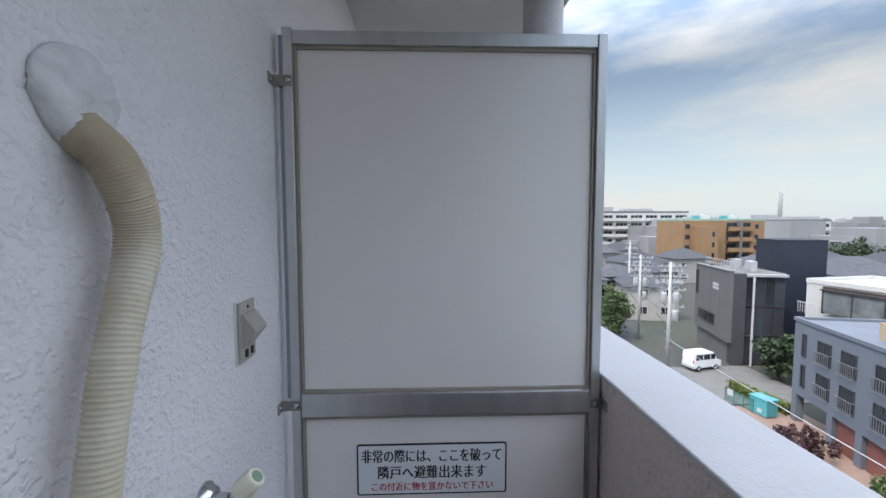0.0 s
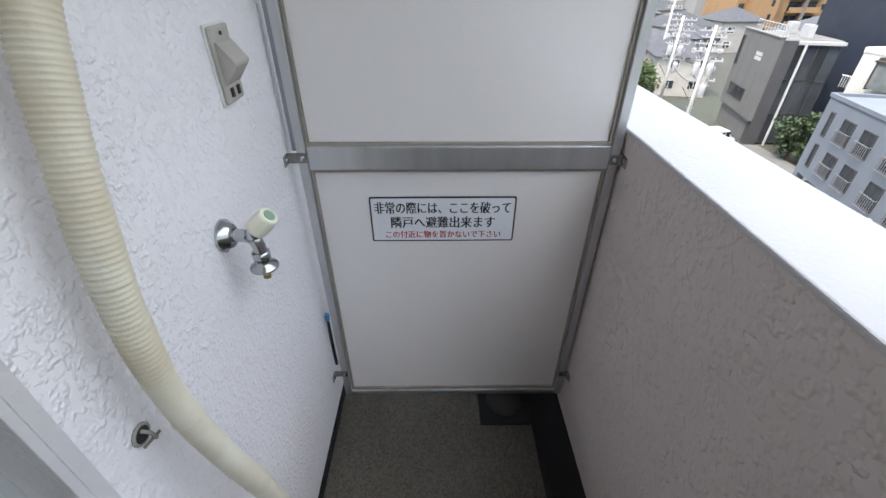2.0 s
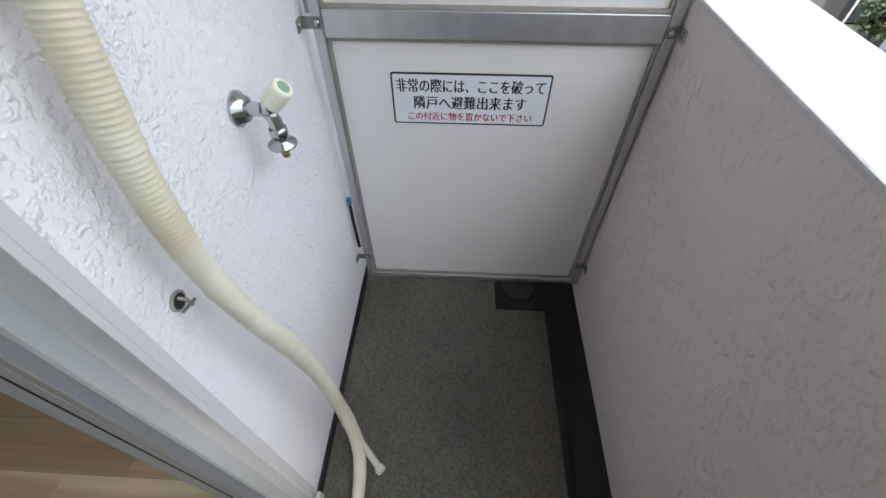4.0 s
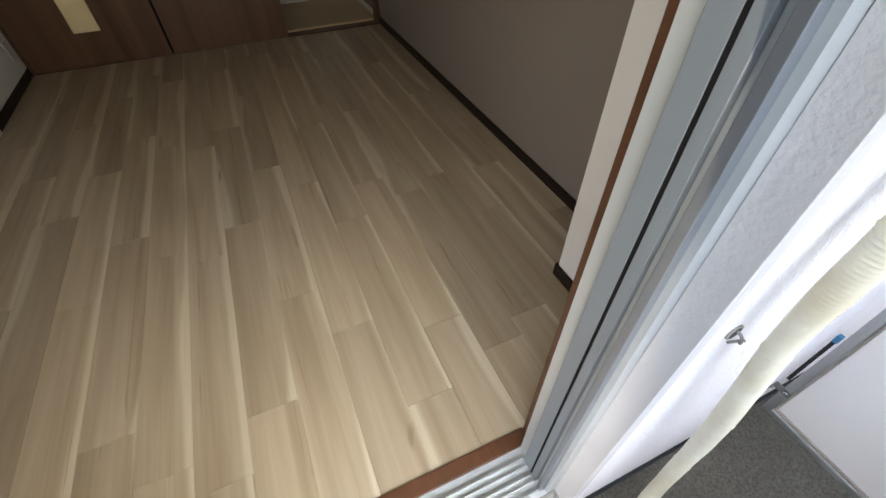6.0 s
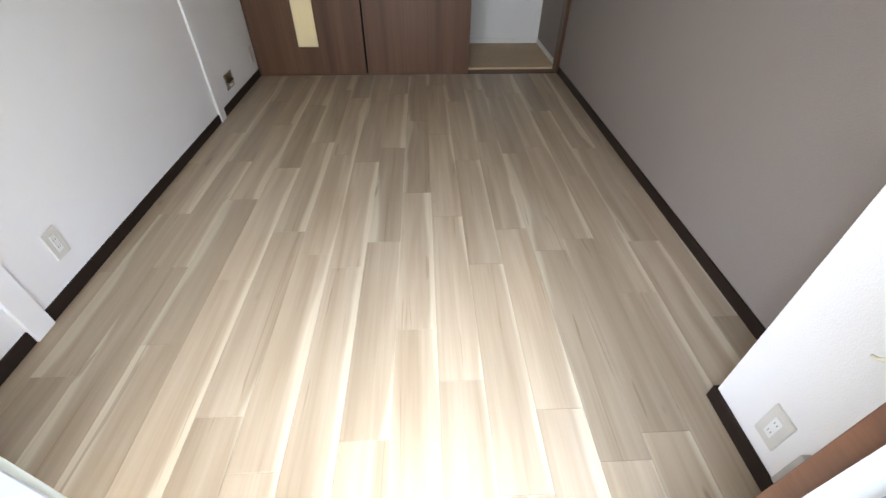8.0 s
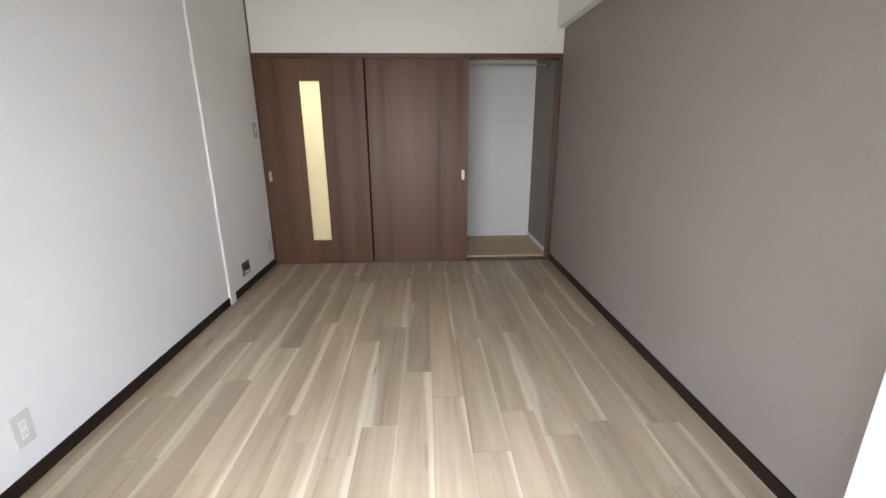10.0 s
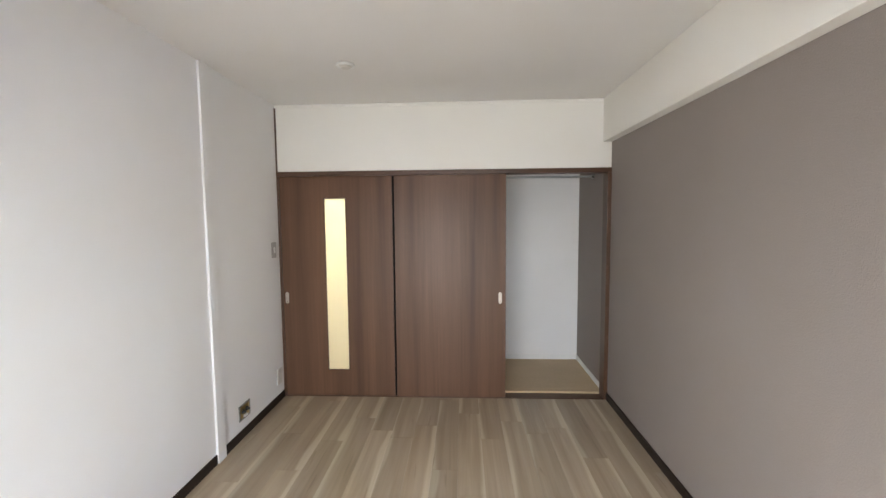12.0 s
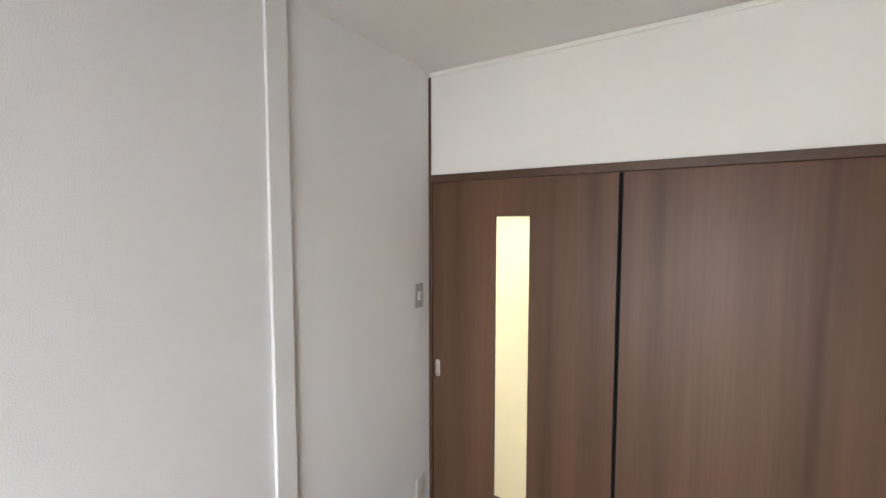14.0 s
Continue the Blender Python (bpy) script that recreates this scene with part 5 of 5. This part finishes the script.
# van
van = thing("van", (41.0, -31.2, G + 0.09), "white compact van parked on the apron", "van")
BASE[van] = Vector((0, 0, 0))
van.rotation_euler = (0, 0, radians(-76))
vb = bmesh.new()
prof = ((-1.68, 0.32), (-1.70, 0.75), (-1.60, 0.95), (-1.12, 1.08), (-0.80, 1.72), (-0.62, 1.80), (1.50, 1.82), (1.64, 1.70), (1.70, 0.95), (1.68, 0.32))
ra = [vb.verts.new((-x, -0.73, z)) for x, z in prof]
rb = [vb.verts.new((-x, 0.73, z)) for x, z in prof]
vb.faces.new(ra)
vb.faces.new(rb[::-1])
for i in range(len(prof)):
    j = (i + 1) % len(prof)
    vb.faces.new((ra[i], rb[i], rb[j], ra[j]))
bmesh.ops.recalc_face_normals(vb, faces=vb.faces)
bmesh.ops.bevel(vb, geom=list(vb.edges), offset=0.05, segments=2, affect="EDGES")
part("body", vb, VAN_WHITE, van)
for s in (-1, 1):
    y0, y1 = sorted((s * 0.725, s * 0.742))
    for x0, x1 in ((-1.45, -0.62), (-0.52, 0.28), (0.36, 0.88)):
        part("side_window", boxes((x0, y0, 1.12, x1, y1, 1.64), bevel=0.005), TOWN_GLASS, van)
    for x in (1.02, -1.12):
        wheel = part("wheel", lathe(bmesh.new(), [(0.20, -0.08), (0.27, -0.07), (0.275, 0), (0.27, 0.07), (0.20, 0.08)], (x, s * 0.68, 0.275), (0, 1, 0), 24), TYRE, van)
        part("rim", lathe(bmesh.new(), [(0.17, 0.06), (0.16, 0.085), (0.05, 0.09)], (x, s * 0.68, 0.275), (0, s, 0), 18), EQUIP, wheel)
    part("headlight", boxes((1.64, s * 0.6 - 0.1, 0.72, 1.715, s * 0.6 + 0.1, 0.88), bevel=0.01), CABLE_PALE, van)
    part("tail_light", boxes((-1.715, s * 0.66 - 0.05, 0.85, -1.66, s * 0.66 + 0.05, 1.15), bevel=0.01), RED_LAMP, van)
part("bumper", boxes((1.62, -0.72, 0.30, 1.74, 0.72, 0.52), (-1.74, -0.72, 0.30, -1.62, 0.72, 0.52), bevel=0.02), EQUIP, van)
ws = bmesh.new()
q = [ws.verts.new(p) for p in ((1.135, -0.62, 1.12), (1.135, 0.62, 1.12), (0.865, 0.60, 1.66), (0.865, -0.60, 1.66))]
q2 = [ws.verts.new(v.co + Vector((0.02, 0, 0.01))) for v in q]
ws.faces.new(q)
ws.faces.new(q2[::-1])
for i in range(4):
    ws.faces.new((q[i], q[(i + 1) % 4], q2[(i + 1) % 4], q2[i]))
part("windscreen", ws, TOWN_GLASS, van)

binn = thing("rubbish_container", (31.2, -29.4, G + 0.12), "teal steel rubbish container with a sloping lid", "container")
BASE[binn] = Vector((0, 0, 0))
binn.rotation_euler = (0, 0, radians(10))
part("body", boxes((-0.7, -0.5, 0.05, 0.7, 0.5, 1.25), bevel=0.04), TEAL, binn)
part("lid", boxes((-0.75, -0.55, 1.251, 0.75, 0.55, 1.35), bevel=0.03), TEAL, binn)
part("label_plate", boxes((-0.3, 0.501, 0.25, 0.05, 0.51, 0.55)), FRAME_WHITE, binn)
fence = thing("mesh_fence", (32.6, -28.6, G + 0.12), "low green mesh fence with a white notice", "fence")
BASE[fence] = Vector((0, 0, 0))
fence.rotation_euler = (0, 0, radians(12))
for k in range(4):
    part("post", boxes((-1.2 + k * 0.8, -0.02, 0, -1.16 + k * 0.8, 0.02, 1.1)), TEAL_DARK, fence)
part("mesh", boxes(*[(-1.2, -0.008, 0.08 + 0.09 * k, 1.24, 0.008, 0.10 + 0.09 * k) for k in range(11)], *[(-1.2 + 0.1 * k, -0.006, 0.05, -1.185 + 0.1 * k, 0.006, 1.0) for k in range(25)]), TEAL_DARK, fence)
part("notice", boxes((0.5, 0.021, 0.55, 1.0, 0.035, 1.05)), FRAME_WHITE, fence)

# utility poles and wires
def utility_pole(x, y, height, angle, label, rich=True):
    t = thing("utility_pole", (x, y, G), label, "pole")
    BASE[t] = Vector((0, 0, 0))
    t.rotation_euler = (0, 0, radians(angle))
    part("shaft", lathe(bmesh.new(), [(0.19, -0.3), (0.12, height)], (0, 0, 0), segs=16), POLE_GREY, t)
    for i, (z, w) in enumerate(((height - 0.4, 2.2), (height - 0.9, 1.6), (height - 1.4, 2.4), (height - 2.0, 1.8), (height - 2.7, 2.2), (height - 3.4, 1.5), (height - 4.3, 2.0)) if rich else ((height - 0.4, 1.8), (height - 1.2, 2.0), (height - 2.6, 1.6))):
        arm = part("crossarm", boxes((-w / 2 - 0.3, -0.20, z - 0.05, w / 2, -0.11, z + 0.05)), EQUIP, t)
        for k in range(5):
            xx = -w / 2 - 0.2 + k * (w / 4.4)
            part("insulator", lathe(bmesh.new(), [(0.03, 0.05), (0.06, 0.08), (0.04, 0.12), (0.065, 0.16), (0.03, 0.22)], (xx, -0.155, z), segs=10), FRAME_WHITE, arm)
    if rich:
        for xx, z in ((-0.55, height - 3.9), (0.5, height - 3.9), (-0.5, height - 5.6)):
            tr = part("transformer", lathe(bmesh.new(), [(0.26, 0), (0.28, 0.05), (0.28, 0.85), (0.24, 0.95)], (xx, -0.1, z), segs=18), EQUIP, t)
            for k in range(3):
                part("bushing", lathe(bmesh.new(), [(0.03, 0.95), (0.05, 1.0), (0.03, 1.12)], (xx - 0.14 + 0.14 * k, -0.1, z), segs=8), FRAME_WHITE, tr)
        for k in range(5):
            part("switch_box", boxes((-1.1 + k * 0.5, -0.45, height - 2.2 + 0.1 * (k % 2), -0.8 + k * 0.5, -0.2, height - 1.8 + 0.1 * (k % 2)), bevel=0.02), EQUIP, t)
        for k in range(16):
            z0 = height - 0.5 - 0.3 * k
            sgn = 1 if k % 2 else -1
            part("jumper", tube(bmesh.new(), spline([(sgn * (0.7 + 0.13 * (k % 4)), -0.15, z0), (sgn * 0.55, -0.4, z0 - 0.7 + 0.2 * (k % 3)), (sgn * 0.2, -0.2, z0 - 1.1)], 5), 0.028, 6), CABLE_PALE if k % 3 else CABLE, t)
        for k in range(8):
            part("step_bolt", boxes((-0.34, -0.015, 2.5 + k * 0.8, 0.34, 0.015, 2.53 + k * 0.8)), EQUIP, t)
    return t


utility_pole(40.1, -27.2, 10.8, 70, "concrete utility pole crowded with transformers and wires")
utility_pole(52.0, -30.5, 10.5, 60, "concrete utility pole beside the street")
utility_pole(68.0, -37.0, 10.5, 60, "concrete utility pole beside the street", False)
utility_pole(84.0, -45.0, 10.5, 60, "concrete utility pole beside the street", False)
poles = ((40.1, -27.2), (52.0, -30.5), (68.0, -37.0), (84.0, -45.0))
for i in range(3):
    for k, (dz, off) in enumerate(((-0.2, -0.6), (-0.2, 0.6), (-1.0, -0.7), (-1.0, 0.7), (-3.0, 0.3), (-4.6, 0.0))):
        (x0, y0), (x1, y1) = poles[i], poles[i + 1]
        mid = Vector(((x0 + x1) / 2, (y0 + y1) / 2 + off, G + 10.2 + dz))
        solid("power_line", tube(bmesh.new(), spline([(x0, y0 + off, G + 10.7 + dz), tuple(mid), (x1, y1 + off, G + 10.5 + dz)], 6), 0.02, 5), CABLE, "thin black overhead cable between poles", "cable", "overhead cables")
solid("power_line", tube(bmesh.new(), spline([(40.1, -27.2, -10.2), (27.0, -25.4, -9.95), (8.0, -22.4, -9.0)], 12), 0.028, 6), CABLE_PALE, "pale overhead cable running past the balcony", "cable", "overhead cables")
lampp = thing("street_lamp", (21.3, -27.95, G + 0.12), "slim grey street lamp on the forecourt", "lamp")
part("post", lathe(bmesh.new(), [(0.06, 0), (0.045, 2.9)], (21.3, -27.95, G + 0.12), segs=12), POLE_GREY, lampp)
part("head", lathe(bmesh.new(), [(0.05, 0), (0.17, 0.05), (0.18, 0.16), (0.08, 0.24)], (21.3, -27.95, G + 3.0), segs=18), FRAME_WHITE, lampp)

# ---------- floor boards ----------
STAGGER = {-6: 0.30, -5: -0.20, -4: -2.398, -3: -2.80, -2: -2.482, -1: -2.172, 0: -2.339, 1: -2.427, 2: -2.263, 3: -2.767, 4: -2.985, 5: -2.427, 6: -2.19, 7: -2.351, 8: -3.179, 9: -2.62, 10: -2.30, 11: -2.75}
BOARD_W, BOARD_L = 0.149, 0.905
shared = {}
for k, joint in STAGGER.items():
    x0, x1 = max(0.822 + k * BOARD_W, 0.0), min(0.822 + (k + 1) * BOARD_W, W)
    if x1 - x0 < 0.01:
        continue
    n0 = math.floor((-3.535 - joint) / BOARD_L)
    for n in range(n0, n0 + 6):
        y0, y1 = max(joint + n * BOARD_L, -3.530), min(joint + (n + 1) * BOARD_L, -0.0065)
        if y1 - y0 < 0.01:
            continue
        key = (round(x1 - x0, 3), round(y1 - y0, 3))
        if key not in shared:
            hx, hy = key[0] / 2 - 0.0002, key[1] / 2 - 0.0003
            b = bmesh.new()
            c = 0.0008
            lo = [b.verts.new((sx * hx, sy * hy, -0.0118)) for sx, sy in ((-1, -1), (1, -1), (1, 1), (-1, 1))]
            mi = [b.verts.new((sx * hx, sy * hy, -c)) for sx, sy in ((-1, -1), (1, -1), (1, 1), (-1, 1))]
            up = [b.verts.new((sx * (hx - c), sy * (hy - c), 0)) for sx, sy in ((-1, -1), (1, -1), (1, 1), (-1, 1))]
            b.faces.new(lo[::-1])
            b.faces.new(up)
            for p, q in ((lo, mi), (mi, up)):
                for i in range(4):
                    b.faces.new((p[i], p[(i + 1) % 4], q[(i + 1) % 4], q[i]))
            shared[key] = finish("floor_board", b, PLANK)
        board = new("floor_board", shared[key])
        board.parent = floor
        board.location = Vector(((x0 + x1) / 2, (y0 + y1) / 2, 0.0)) - BASE[floor]
